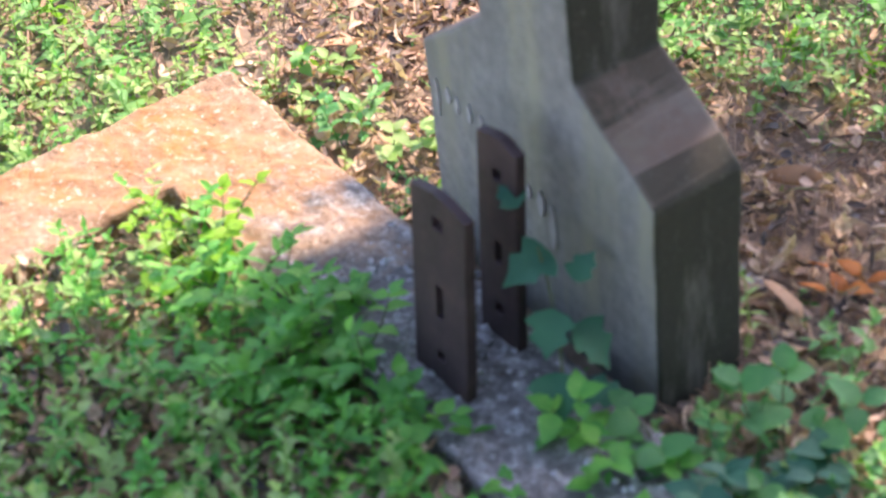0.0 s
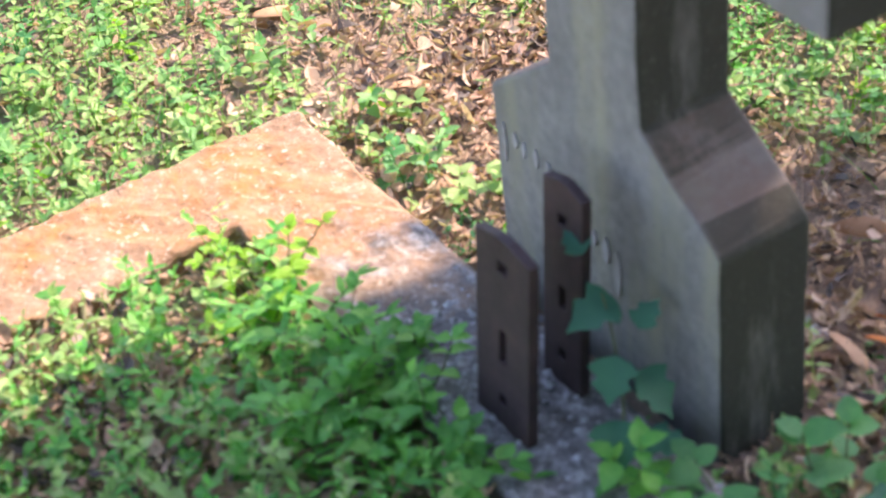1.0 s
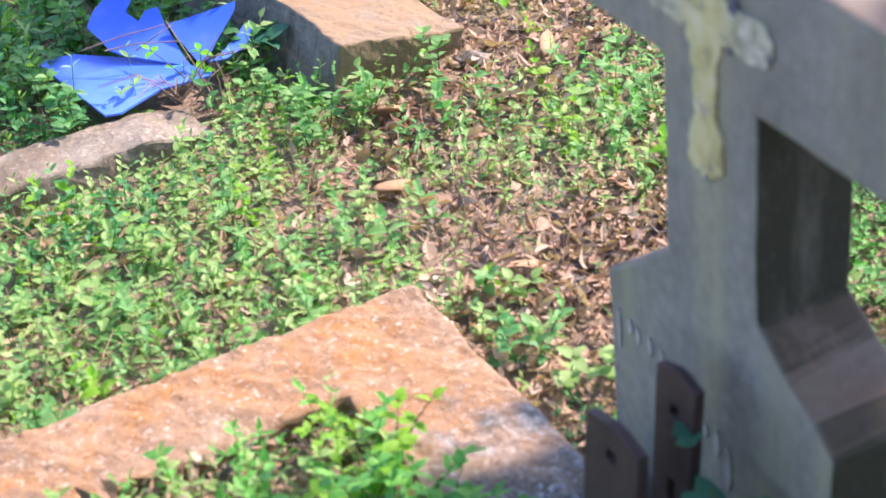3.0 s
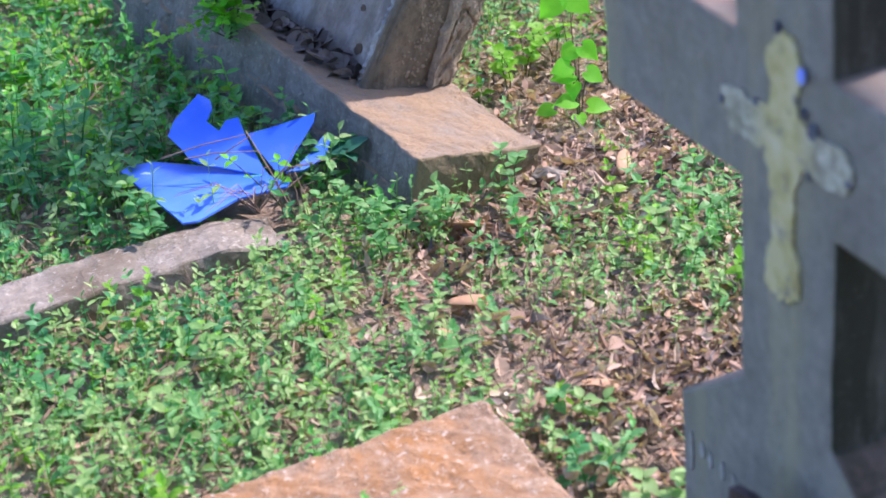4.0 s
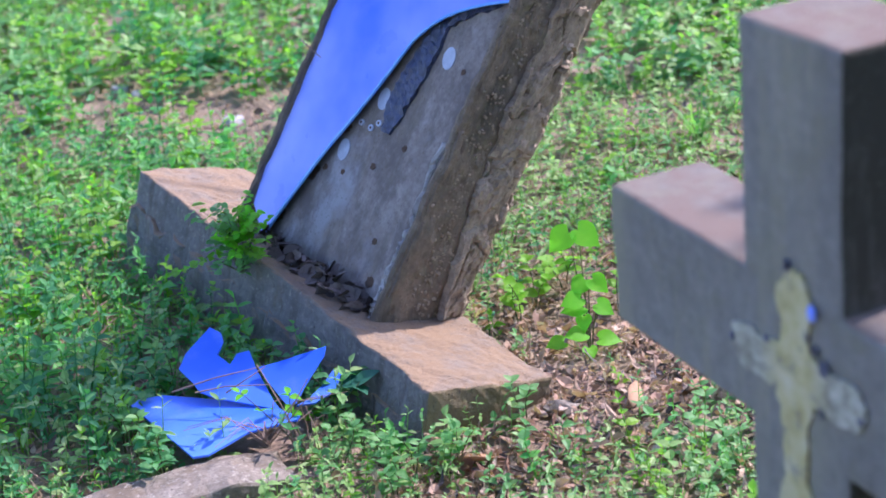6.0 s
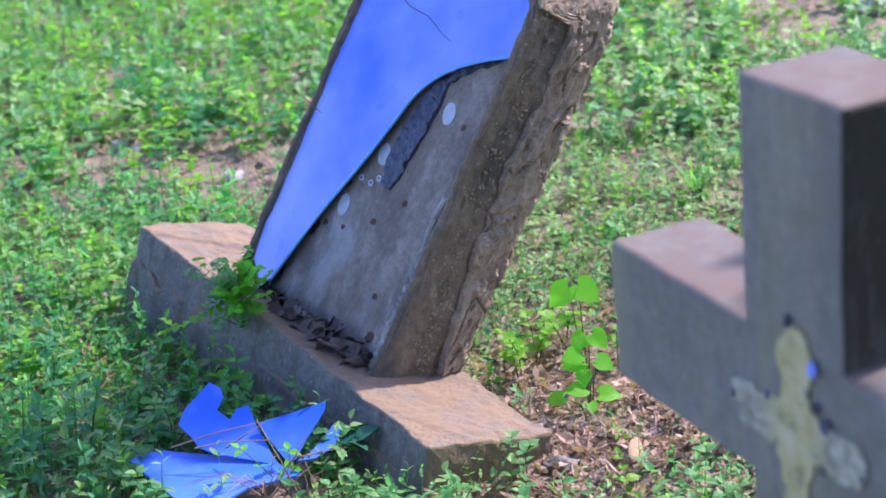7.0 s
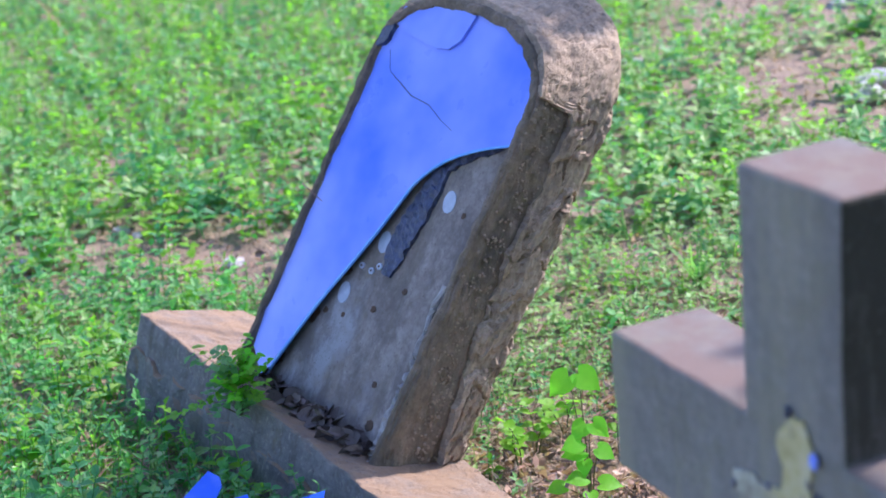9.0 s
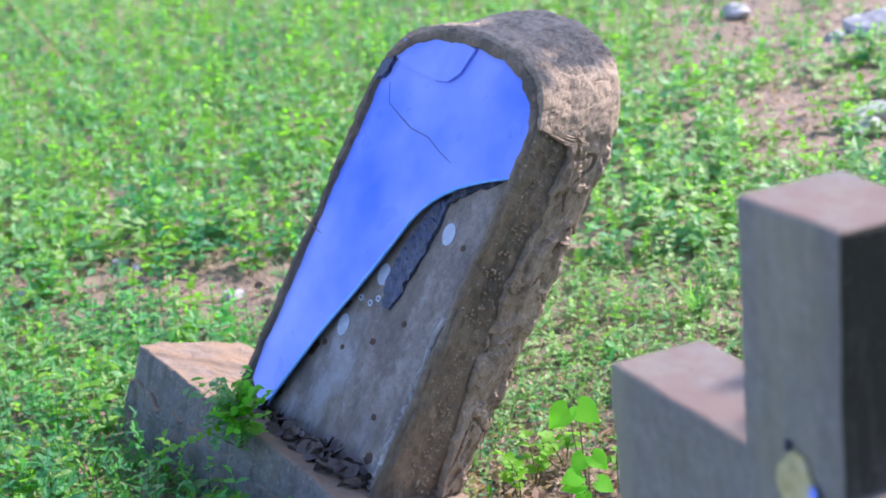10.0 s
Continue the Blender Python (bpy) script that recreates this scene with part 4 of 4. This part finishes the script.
def wide_field():
    """Thinner growth round about, outside the path's view."""
    kinds = [herb(rnd.uniform(0.04, 0.09), 3, rnd.uniform(0.04, 0.06), "ovate", True) for _ in range(12)]
    pile = Pile()
    y = -2.2
    while y < 13:
        x = -6.0
        while x < 5.5:
            px, py = x + rnd.uniform(-0.07, 0.07), y + rnd.uniform(-0.07, 0.07)
            x += 0.13
            seen = py > 1.1 and -0.3 * py - 0.3 < px < 0.17 * py + 0.5
            if seen or px * px + py * py < 0.5 or blocked(px, py) or on_kerb(px, py) or noise.noise((px * 0.8, py * 0.8, 4)) > 0.3:
                continue
            pile.add(*rnd.choice(kinds), at(px, py, 0.0 if not in_grave(px, py) else 0.03, rnd.uniform(0, 360), 0, 0, rnd.uniform(0.8, 1.6)))
        y += 0.13
    tagged(pile.make("ground_weeds", WEED), "low green weeds spreading over the graveyard", "weeds", kind="stuff")


sow()
wide_field()
meadow()
litter()

# ---- plants that stand out ----
LEAF_MESHES = {}


def leaf_mesh(shape, mat, variant):
    key = shape, mat.name, variant
    if key not in LEAF_MESHES:
        r = random.Random(len(LEAF_MESHES) + 3)
        v, f = leaf_arrays(shape, 1.0, r.uniform(0.1, 0.4), r.uniform(0.05, 0.45), r.uniform(-0.03, 0.03))
        LEAF_MESHES[key] = raw_mesh("leaf", v, f, mat, True)
    return LEAF_MESHES[key]


def add_leaf(parent, shape, mat, m, size):
    ob = new("leaf", leaf_mesh(shape, mat, rnd.randrange(4)))
    ob.parent = parent
    ob.matrix_local = m @ Matrix.Scale(size, 4)
    return ob


def plant(name, label, x, y, z, stems, shape, mat, size, group="", category="weed", stem_r=0.0016):
    """stems: (yaw, lift, length, pairs of leaves)."""
    top = empty(name, Matrix.Translation((x, y, z)))
    tagged(top, label, category, group)
    for yaw, lift, length, pairs in stems:
        d = Vector((math.cos(radians(yaw)) * math.cos(radians(lift)), math.sin(radians(yaw)) * math.cos(radians(lift)), math.sin(radians(lift))))
        bend = Vector((rnd.uniform(-0.12, 0.12), rnd.uniform(-0.12, 0.12), 0.1)) * length
        pts = [d * length * s + bend * math.sin(math.pi * s) - Vector((0, 0, 0.02 if s == 0 else 0)) for s in (0, 0.25, 0.5, 0.75, 1.0)]
        part("stem", tube(pts, stem_r, stem_r * 0.5, 5), STEM, top)
        for k in range(pairs):
            s = 0.25 + 0.75 * (k + 0.8) / pairs
            p = d * length * min(s, 1) + bend * math.sin(math.pi * min(s, 1))
            base = rnd.uniform(0, 360)
            for h in (0, 180):
                add_leaf(top, shape, mat, at(p.x, p.y, p.z, base + 90 * k + h + rnd.uniform(-30, 30), rnd.uniform(0, 40), rnd.uniform(-25, 25)), size * rnd.uniform(0.7, 1.15) * (1.1 - 0.3 * s))
        p = d * length
        add_leaf(top, shape, mat, at(p.x, p.y, p.z, yaw, 30), size * 0.7)
    return top


def random_stems(n, length, pairs, lift=(40, 85)):
    return [(rnd.uniform(0, 360), rnd.uniform(*lift), length * rnd.uniform(0.7, 1.2), pairs) for _ in range(n)]


# broad-leaved weeds that mound up on the grave
for x, y, h, size, mat in ((-0.07, 1.68, 0.13, 0.044, WEED_FRESH), (-0.02, 1.62, 0.11, 0.042, WEED_FRESH), (-0.12, 1.74, 0.13, 0.042, WEED_FRESH), (-0.16, 1.82, 0.12, 0.036, WEED_BRIGHT), (-0.2, 1.88, 0.1, 0.032, WEED_BRIGHT),
                           (-0.1, 1.6, 0.12, 0.042, WEED_FRESH), (-0.14, 1.58, 0.12, 0.036, WEED_FRESH), (-0.03, 1.55, 0.1, 0.042, WEED_FRESH), (-0.02, 1.71, 0.08, 0.036, WEED_FRESH), (-0.15, 1.66, 0.1, 0.038, WEED_FRESH), (-0.2, 1.75, 0.09, 0.036, WEED_FRESH), (0.02, 1.5, 0.08, 0.038, WEED_FRESH), (-0.09, 1.5, 0.08, 0.036, WEED_FRESH), (-0.05, 1.66, 0.12, 0.036, WEED_FRESH)):
    plant("weed_plant", "leafy green weed mounding over the grave kerb", x, y, 0.03, random_stems(5, h, 3, (25, 80)), "lance" if int(x * 100) % 3 == 0 else "ovate", mat, size * 0.8, "weeds mounding on the grave")
# bright plants at the foot of the plates and before the cross
for x, y, z, h, size, shape, mat in ((0.196, 1.44, 0.0, 0.12, 0.045, "ovate", WEED_FRESH), (0.16, 1.4, 0.0, 0.1, 0.042, "ovate", WEED_FRESH), (0.112, 1.42, 0.0, 0.08, 0.04, "lance", WEED_FRESH), (0.23, 1.39, 0.0, 0.09, 0.042, "ovate", WEED_FRESH),
                                     (0.31, 1.385, 0.0, 0.1, 0.045, "round", WEED_DEEP), (0.34, 1.34, 0.0, 0.09, 0.048, "ovate", IVY), (0.425, 1.4, 0.0, 0.11, 0.045, "round", WEED_DEEP), (0.46, 1.33, 0.0, 0.07, 0.045, "ovate", IVY), (0.4, 1.32, 0.0, 0.08, 0.045, "ovate", WEED_DEEP), (0.04, 1.42, 0.02, 0.07, 0.034, "ovate", WEED_FRESH), (0.28, 1.33, 0.0, 0.08, 0.042, "ovate", WEED_FRESH)):
    plant("weed_plant", "broad-leaved green weed growing before the cross", x, y, z, random_stems(3, h, 2), shape, mat, size, "weeds before the cross")


def make_ivy():
    top = empty("climbing_vine", Matrix.Translation((0.2, 1.49, 0.02)))
    tagged(top, "dark bluish-green lobed vine climbing beside iron straps", "vine")
    pts = [Vector(p) for p in ((0.0, -0.03, -0.02), (0.0, -0.01, 0.06), (0.005, 0.02, 0.12), (0.0, 0.05, 0.18), (-0.005, 0.07, 0.21))]
    part("stem", tube(pts, 0.002, 0.001, 5), STEM, top)
    for x, y, z, yaw, up, size in ((0.01, 0.07, 0.195, 205, 5, 0.062), (0.0, 0.03, 0.155, 250, -35, 0.055), (0.02, 0.02, 0.135, 320, -30, 0.062), (0.03, 0.05, 0.17, 40, 40, 0.04), (-0.01, 0.0, 0.09, 270, -20, 0.06), (0.02, -0.01, 0.07, 330, 0, 0.055), (-0.02, 0.09, 0.25, 120, 30, 0.035)):
        add_leaf(top, "lobed", IVY, at(x, y, z, yaw, up, rnd.uniform(-15, 15)), size)


make_ivy()

# heart-leaved seedling vine behind the plinth
# base of each leaf, its turn, lift and roll (degrees) and its length
HEARTS = ((0.012, 0.06, 0.228, 205, -34, -42, 0.056), (0.03, 0.06, 0.233, 335, -34, 42, 0.056), (0.036, 0.03, 0.145, 215, -30, -38, 0.042), (0.05, 0.03, 0.145, 325, -30, 38, 0.042),
          (0.026, 0.01, 0.118, 200, -8, -40, 0.044), (0.03, 0.01, 0.1, 190, -4, -30, 0.048), (0.056, 0.01, 0.104, 340, -30, 35, 0.04), (0.03, 0.0, 0.085, 265, -35, 0, 0.034),
          (0.03, -0.02, 0.06, 195, 5, -25, 0.045), (-0.01, -0.02, 0.045, 200, 0, -25, 0.04), (0.056, -0.02, 0.046, 350, 5, 25, 0.045), (0.035, -0.04, 0.04, 280, -20, 0, 0.032))


def make_heart_vine():
    top = empty("heart_leaved_vine", Matrix.Translation((0.0, 3.19, 0.0)))
    tagged(top, "bright yellow-green heart-leaved seedling standing by the plinth", "plant")
    for dx, dy, h in ((0.012, 0.06, 0.228), (0.03, 0.06, 0.233), (0.043, 0.03, 0.145), (0.028, 0.01, 0.118), (0.056, 0.01, 0.104), (-0.01, -0.02, 0.045), (0.06, -0.02, 0.046)):
        part("stem", tube([(0.038, 0, -0.02), (0.038 * 0.6 + dx * 0.4, dy * 0.4, h * 0.5), (dx, dy, h)], 0.0018, 0.0009, 5), STEM, top)
    for x, y, z, yaw, up, roll, size in HEARTS:
        add_leaf(top, "heart", LIME, at(x, y, z, yaw, up, roll), size * 0.92)


make_heart_vine()
for x, y in ((-0.09, 3.33), (-0.06, 3.42), (0.0, 3.5), (0.1, 3.35)):
    plant("weed_plant", "pale green weed in fallen leaves behind the plinth", x, y, 0.0, random_stems(3, 0.1, 3), "round", WEED_BRIGHT, 0.03, "weeds behind the plinth")

# feathery plant rooted at the plinth's front
def make_feathery():
    top = empty("feathery_plant", Matrix.Translation((-0.625, 3.42, 0.17)))
    tagged(top, "small-leaved bright green feathery plant growing over the plinth", "plant")
    for i in range(34):
        yaw, lift, l = rnd.uniform(120, 400), rnd.uniform(-25, 80), rnd.uniform(0.05, 0.135)
        d = Vector((math.cos(radians(yaw)) * math.cos(radians(lift)), math.sin(radians(yaw)) * math.cos(radians(lift)), math.sin(radians(lift))))
        part("stem", tube([(0, 0, -0.05), d * l * 0.5 + Vector((0, 0, 0.015)), d * l], 0.001, 0.0005, 4), STEM, top)
        for k in range(6):
            s = 0.3 + 0.14 * k
            p = d * l * s + Vector((0, 0, 0.012))
            for side in (70, -70):
                add_leaf(top, "round", LIME if i % 3 == 0 else WEED_BRIGHT if i % 3 == 1 else WEED, at(p.x, p.y, p.z, yaw + side, rnd.uniform(-25, 30), rnd.uniform(-30, 30)), rnd.uniform(0.012, 0.019))


make_feathery()
plant("weed_plant", "dark heart-leaved weed beside the fallen glass", -0.43, 2.98, 0.0, [(20, 50, 0.1, 1), (60, 40, 0.09, 1)], "heart", IVY, 0.06)
for x, y in ((-0.79, 2.95), (-0.74, 2.87), (-0.69, 2.82), (-0.8, 3.02), (-0.73, 3.12), (-0.6, 3.15), (-0.66, 3.17), (-0.5, 3.14), (-0.42, 3.05)):
    plant("weed_plant", "green weed growing over the fallen glass", x, y, 0.0, random_stems(4, 0.1, 3, (45, 88)), "ovate", WEED_DEEP if x > -0.7 else WEED, 0.028, "weeds round the fallen glass")
for x, y in ((-0.36, 2.86), (-0.32, 2.8), (-0.27, 2.78), (-0.4, 2.82), (-0.2, 2.82), (-0.08, 2.95), (-0.3, 2.72)):
    plant("weed_plant", "slender green weed before the plinth", x, y, 0.0, random_stems(2, 0.075, 3, (60, 88)), "ovate", WEED, 0.026, "weeds before the plinth")
for x, y, mat in ((0.02, 2.22, WEED_PALE), (0.05, 2.12, WEED), (0.07, 2.03, WEED_PALE), (-0.03, 2.27, WEED), (0.13, 2.05, WEED_PALE)):
    plant("weed_plant", "pale broad-leaved weed in fallen leaves", x, y, 0.0, random_stems(2, 0.06, 2, (40, 80)), "ovate", mat, 0.032, "weeds by the kerb corner")

# grass tufts
def tuft(x, y, n, length, mat):
    pile = Pile()
    for _ in range(n):
        blade(pile, rnd.uniform(-0.015, 0.015), rnd.uniform(-0.015, 0.015), -0.01, length * rnd.uniform(0.6, 1.15), rnd.uniform(0, 360), rnd.uniform(40, 82), 0.0028)
    ob = pile.make("grass_tuft", mat)
    ob.location = (x, y, 0)
    tagged(ob, "tuft of long light green grass among weeds", "grass tuft", "grass tufts")


for x, y, n, l in ((0.34, 4.3, 26, 0.22), (0.46, 4.5, 20, 0.2), (-0.96, 3.55, 18, 0.17), (-1.05, 3.7, 14, 0.16), (-1.0, 3.35, 12, 0.13), (0.2, 4.7, 12, 0.16), (-1.1, 3.2, 14, 0.12)):
    tuft(x, y, n, l, GRASS)

# a long dry stalk in the meadow
stalk = link_mesh("dry_stalk", tube([(-1.8, 7.4, -0.02), (-1.9, 7.52, 0.1), (-2.05, 7.7, 0.22), (-2.27, 8.0, 0.36)], 0.004, 0.002, 5), TAN)
tagged(stalk, "long pale dry grass stalk leaning over the meadow", "stalk")


# ---- loose leaves, chips and twigs that stand out ----
def loose_leaf(x, y, z, yaw, size, mat, label, shape="ovate", up=0, roll=0):
    v, f = leaf_arrays(shape, 1.0, 0.35, 0.12, 0.03)
    ob = new("dry_leaf", raw_mesh("dry_leaf", v, f, mat, True))
    md = ob.modifiers.new("thick", "SOLIDIFY")
    md.thickness = 0.02
    ob.matrix_world = at(x, y, z, yaw, up, roll, size)
    return tagged(ob, label, "dry leaf", "single dry leaves")


loose_leaf(-0.2, 2.795, 0.02, 12, 0.08, TAN, "large tan dry leaf lying by the plinth corner", roll=-25)
loose_leaf(-0.13, 2.74, 0.014, 150, 0.06, LITTER, "curled brown dry leaf lying by the plinth", roll=40)
for i in range(6):
    loose_leaf(0.555 + rnd.uniform(-0.035, 0.035), 1.65 + rnd.uniform(-0.035, 0.035), 0.012 + rnd.uniform(0, 0.025), rnd.uniform(0, 360), 0.034, ORANGE, "bright orange dry leaf on brown litter", "lance" if i % 2 else "ovate", rnd.uniform(-10, 30), rnd.uniform(-40, 40))
for x, y in ((0.12, 2.15), (0.17, 2.22), (0.06, 2.3), (0.2, 2.5), (-0.12, 2.55), (-0.2, 2.48), (0.5, 1.6), (0.45, 1.55), (0.6, 1.85), (0.5, 1.5), (0.42, 1.45), (0.15, 3.2), (0.2, 3.0), (0.1, 2.95)):
    loose_leaf(x, y, ground_z(x, y) + 0.022, rnd.uniform(0, 360), rnd.uniform(0.045, 0.075), TAN, "curled tan dry leaf on the litter", "lance", rnd.uniform(-10, 15), rnd.uniform(-40, 40))


def chip(x, y, size, label, mat=None, flat=0.55):
    bm = bmesh.new()
    bmesh.ops.create_icosphere(bm, subdivisions=2, radius=size)
    roughen(bm, size * 0.7, 0.9 / size, x * 9 + y)
    for v in bm.verts:
        v.co.z *= flat
    ob = link_mesh("stone_chip", bm, mat or CHIP)
    ob.location = (x, y, ground_z(x, y) + size * 0.3)
    ob.rotation_euler = 0, 0, rnd.uniform(0, 6)
    tagged(ob, label, "stone chip", "stone chips")


for x, y, s in ((0.467, 1.7, 0.011), (0.462, 1.725, 0.009), (0.48, 1.69, 0.008), (0.47, 1.6, 0.008), (0.5, 1.62, 0.007), (0.455, 1.57, 0.009), (0.52, 1.75, 0.007)):
    chip(x, y, s, "small white pebble among fallen leaves")
for x, y, s in ((-1.42, 4.8, 0.036), (-1.36, 4.76, 0.022), (-1.28, 4.54, 0.03), (-1.2, 5.06, 0.028), (-1.14, 5.0, 0.02), (-0.84, 4.72, 0.026), (1.33, 7.36, 0.1), (1.04, 5.9, 0.06), (1.1, 6.05, 0.07), (0.85, 7.9, 0.07), (1.2, 6.2, 0.05), (-2.15, 7.9, 0.03), (1.18, 7.3, 0.05), (0.33, 6.6, 0.035)):
    chip(x, y, s, "pale broken stone lying in the weeds")
chip(-0.02, 2.98, 0.03, "brown stone beside the plinth", KERB_GREY)
chip(0.12, 2.33, 0.025, "flat grey stone chip behind the cross", KERB_GREY, 0.25)


def make_twigs():
    top = empty("twig_bundle", Matrix.Translation((-0.52, 2.89, 0.06)))
    tagged(top, "dry brown twigs lying across the fallen glass", "twigs")
    for i in range(12):
        yaw, lift, l = rnd.uniform(0, 360), rnd.uniform(2, 32), rnd.uniform(0.06, 0.17)
        d = Vector((math.cos(radians(yaw)) * math.cos(radians(lift)), math.sin(radians(yaw)) * math.cos(radians(lift)), math.sin(radians(lift)))) * l
        part("twig", tube([(rnd.uniform(-0.02, 0.02), rnd.uniform(-0.02, 0.02), -0.03), d * 0.5 + Vector((0, 0, 0.02)), d], 0.0013, 0.0006, 4), TWIG, top)


make_twigs()
for bend in (((-0.694, 2.962, 0.1), (-0.617, 2.966, 0.12), (-0.542, 2.975, 0.13)), ((-0.651, 2.954, 0.1), (-0.596, 2.951, 0.11), (-0.516, 2.937, 0.115)), ((-0.6, 2.966, 0.09), (-0.556, 2.958, 0.12), (-0.528, 2.977, 0.13)),
             ((-0.458, 2.884, 0.0), (-0.495, 2.901, 0.09), (-0.537, 2.949, 0.15)), ((-0.481, 2.883, 0.0), (-0.485, 2.888, 0.08), (-0.448, 2.922, 0.13)), ((-0.455, 2.884, 0.0), (-0.456, 2.899, 0.05), (-0.466, 2.899, 0.1)),
             ((-0.443, 2.882, 0.0), (-0.448, 2.9, 0.06), (-0.424, 2.898, 0.07)), ((-0.497, 2.881, 0.03), (-0.466, 2.884, 0.07), (-0.445, 2.899, 0.08)), ((-0.45, 2.87, 0.0), (-0.44, 2.885, 0.05), (-0.455, 2.9, 0.09))):
    twig = link_mesh("twig", tube(bend, 0.0016, 0.0009, 5), TWIG)
    tagged(twig, "thin dry twig lying over fallen blue glass", "twig", "twigs over the glass")
plant("weed_plant", "slender weed leaning over the fallen glass", -0.458, 2.89, 0.0, [(165, 45, 0.16, 2), (120, 60, 0.11, 2)], "ovate", LIME, 0.026)
rim_twig = link_mesh("twig", tube([STONE_AT @ Vector(p) for p in ((-0.862, -0.004, 0.39), (-0.8, -0.03, 0.39), (-0.75, -0.02, 0.38))], 0.002, 0.0009, 5), TWIG)
tagged(rim_twig, "short dry twig caught on the headstone's rim", "twig")


# crumbs of stone and mortar on the head kerb
def make_gravel():
    pile = Pile()
    for _ in range(420):
        a, b, r = rnd.uniform(0.42, 1.04), rnd.uniform(-0.185, 0.04), rnd.uniform(0.0025, 0.008)
        p = KERB_AT @ Vector((a, b, 0.06 if b < -0.004 else 0.008))
        vs = np.array([(math.cos(k * 1.2566) * r * rnd.uniform(0.7, 1.2), math.sin(k * 1.2566) * r * rnd.uniform(0.7, 1.2), -0.2 * r) for k in range(5)] + [(0.2 * r, 0, r * rnd.uniform(0.5, 0.9)), (0, 0, -r)])
        fs = [(k, (k + 1) % 5, 5) for k in range(5)] + [((k + 1) % 5, k, 6) for k in range(5)]
        pile.add(vs, fs, at(p.x, p.y, p.z, rnd.uniform(0, 360)))
    tagged(pile.make("gravel", CHIP), "pale crumbs of mortar and gravel on the kerb", "gravel", kind="stuff")


make_gravel()


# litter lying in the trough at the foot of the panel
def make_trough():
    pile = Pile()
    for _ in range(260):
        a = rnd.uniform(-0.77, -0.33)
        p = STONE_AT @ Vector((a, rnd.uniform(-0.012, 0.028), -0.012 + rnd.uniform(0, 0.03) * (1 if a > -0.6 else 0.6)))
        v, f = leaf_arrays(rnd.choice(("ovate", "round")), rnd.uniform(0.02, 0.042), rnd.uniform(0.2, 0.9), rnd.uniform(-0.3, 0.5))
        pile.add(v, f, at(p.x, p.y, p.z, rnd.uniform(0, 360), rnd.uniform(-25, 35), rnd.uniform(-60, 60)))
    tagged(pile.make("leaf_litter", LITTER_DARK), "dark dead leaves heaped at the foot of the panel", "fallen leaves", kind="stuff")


make_trough()


# ---- added beyond the view: shade tree for the cross, sky-blocking thicket behind the tripod ----
def scatter_crown(pile, centre, radii, n, size, r):
    for _ in range(n):
        d = Vector((r.gauss(0, 1), r.gauss(0, 1), r.gauss(0, 1))).normalized() * r.random() ** 0.4
        p = Vector(centre) + Vector((0.788 * d.x * radii[0] - 0.616 * d.y * radii[1], 0.616 * d.x * radii[0] + 0.788 * d.y * radii[1], d.z * radii[2]))
        if noise.noise(p * 2.6) < -0.3:
            continue
        v, f = leaf_arrays("ovate", size * r.uniform(0.7, 1.3), 0.2, 0.2, 0.0, True)
        pile.add(v, f, at(p.x, p.y, p.z, r.uniform(0, 360), r.uniform(-40, 40), r.uniform(-40, 40)))


def make_shade_tree():
    r = random.Random(11)
    top = empty("tree", Matrix.Translation((3.6, 3.4, 0)))
    tagged(top, "unseen leafy green tree added to cast shade on the graves", "tree")
    base = Vector((3.6, 3.4, 0))
    part("trunk", tube([(0, 0, -0.2), (0.05, 0, 1.0), (-0.1, -0.05, 2.0), (-0.3, -0.2, 3.2)], 0.16, 0.08, 10), TWIG, top)
    for end in ((-0.7, -0.1, 2.9), (-1.3, -0.15, 3.0), (-0.5, 0.4, 3.6), (0.1, 0.8, 3.8)):
        part("limb", tube([(-0.1, -0.05, 2.0), (end[0] * 0.5, end[1] * 0.5, 2.6), end], 0.035, 0.01, 6), TWIG, top)
    part("limb", tube([(-0.1, -0.05, 2.0), (-0.9, 1.9, 2.7), (-2.3, 1.9, 3.1)], 0.03, 0.006, 6), TWIG, top)
    pile = Pile()
    # unseen clumps, some aimed to shade the cross, grave and fallen glass
    for c, rad, n in (((2.535, 3.105, 3.0), (0.5, 0.36, 0.5), 430), ((2.92, 3.47, 3.0), (0.45, 0.3, 0.5), 60), ((4.2, 2.9, 3.6), (0.9, 0.4, 0.6), 400), ((4.5, 3.5, 3.9), (0.8, 0.4, 0.6), 300), ((1.62, 4.69, 3.0), (0.42, 0.19, 0.4), 220)):
        scatter_crown(pile, Vector(c) - base, rad, n, 0.12, r)
    crown = pile.make("crown", WEED_DEEP)
    crown.parent = top


# added, unseen: leaves that keep skylight off the cross's right-hand faces
def make_sky_blocker():
    r = random.Random(12)
    pile = Pile()
    for _ in range(9000):
        s, h, d = r.uniform(-2.8, 3.0), r.uniform(0, 5.5), r.uniform(-0.5, 0.5)
        x, y = 1.6 + 0.9 * s + 0.44 * d, -1.35 + 0.44 * s - 0.9 * d
        v, f = leaf_arrays("ovate", r.uniform(0.15, 0.3), 0.2, 0.2, 0.0, True)
        pile.add(v, f, at(x, y, h, r.uniform(0, 360), r.uniform(-50, 30), r.uniform(-40, 40)))
    tagged(pile.make("thicket", IVY), "unseen dense dark green thicket added to block skylight", "thicket", kind="stuff")


make_shade_tree()
make_sky_blocker()
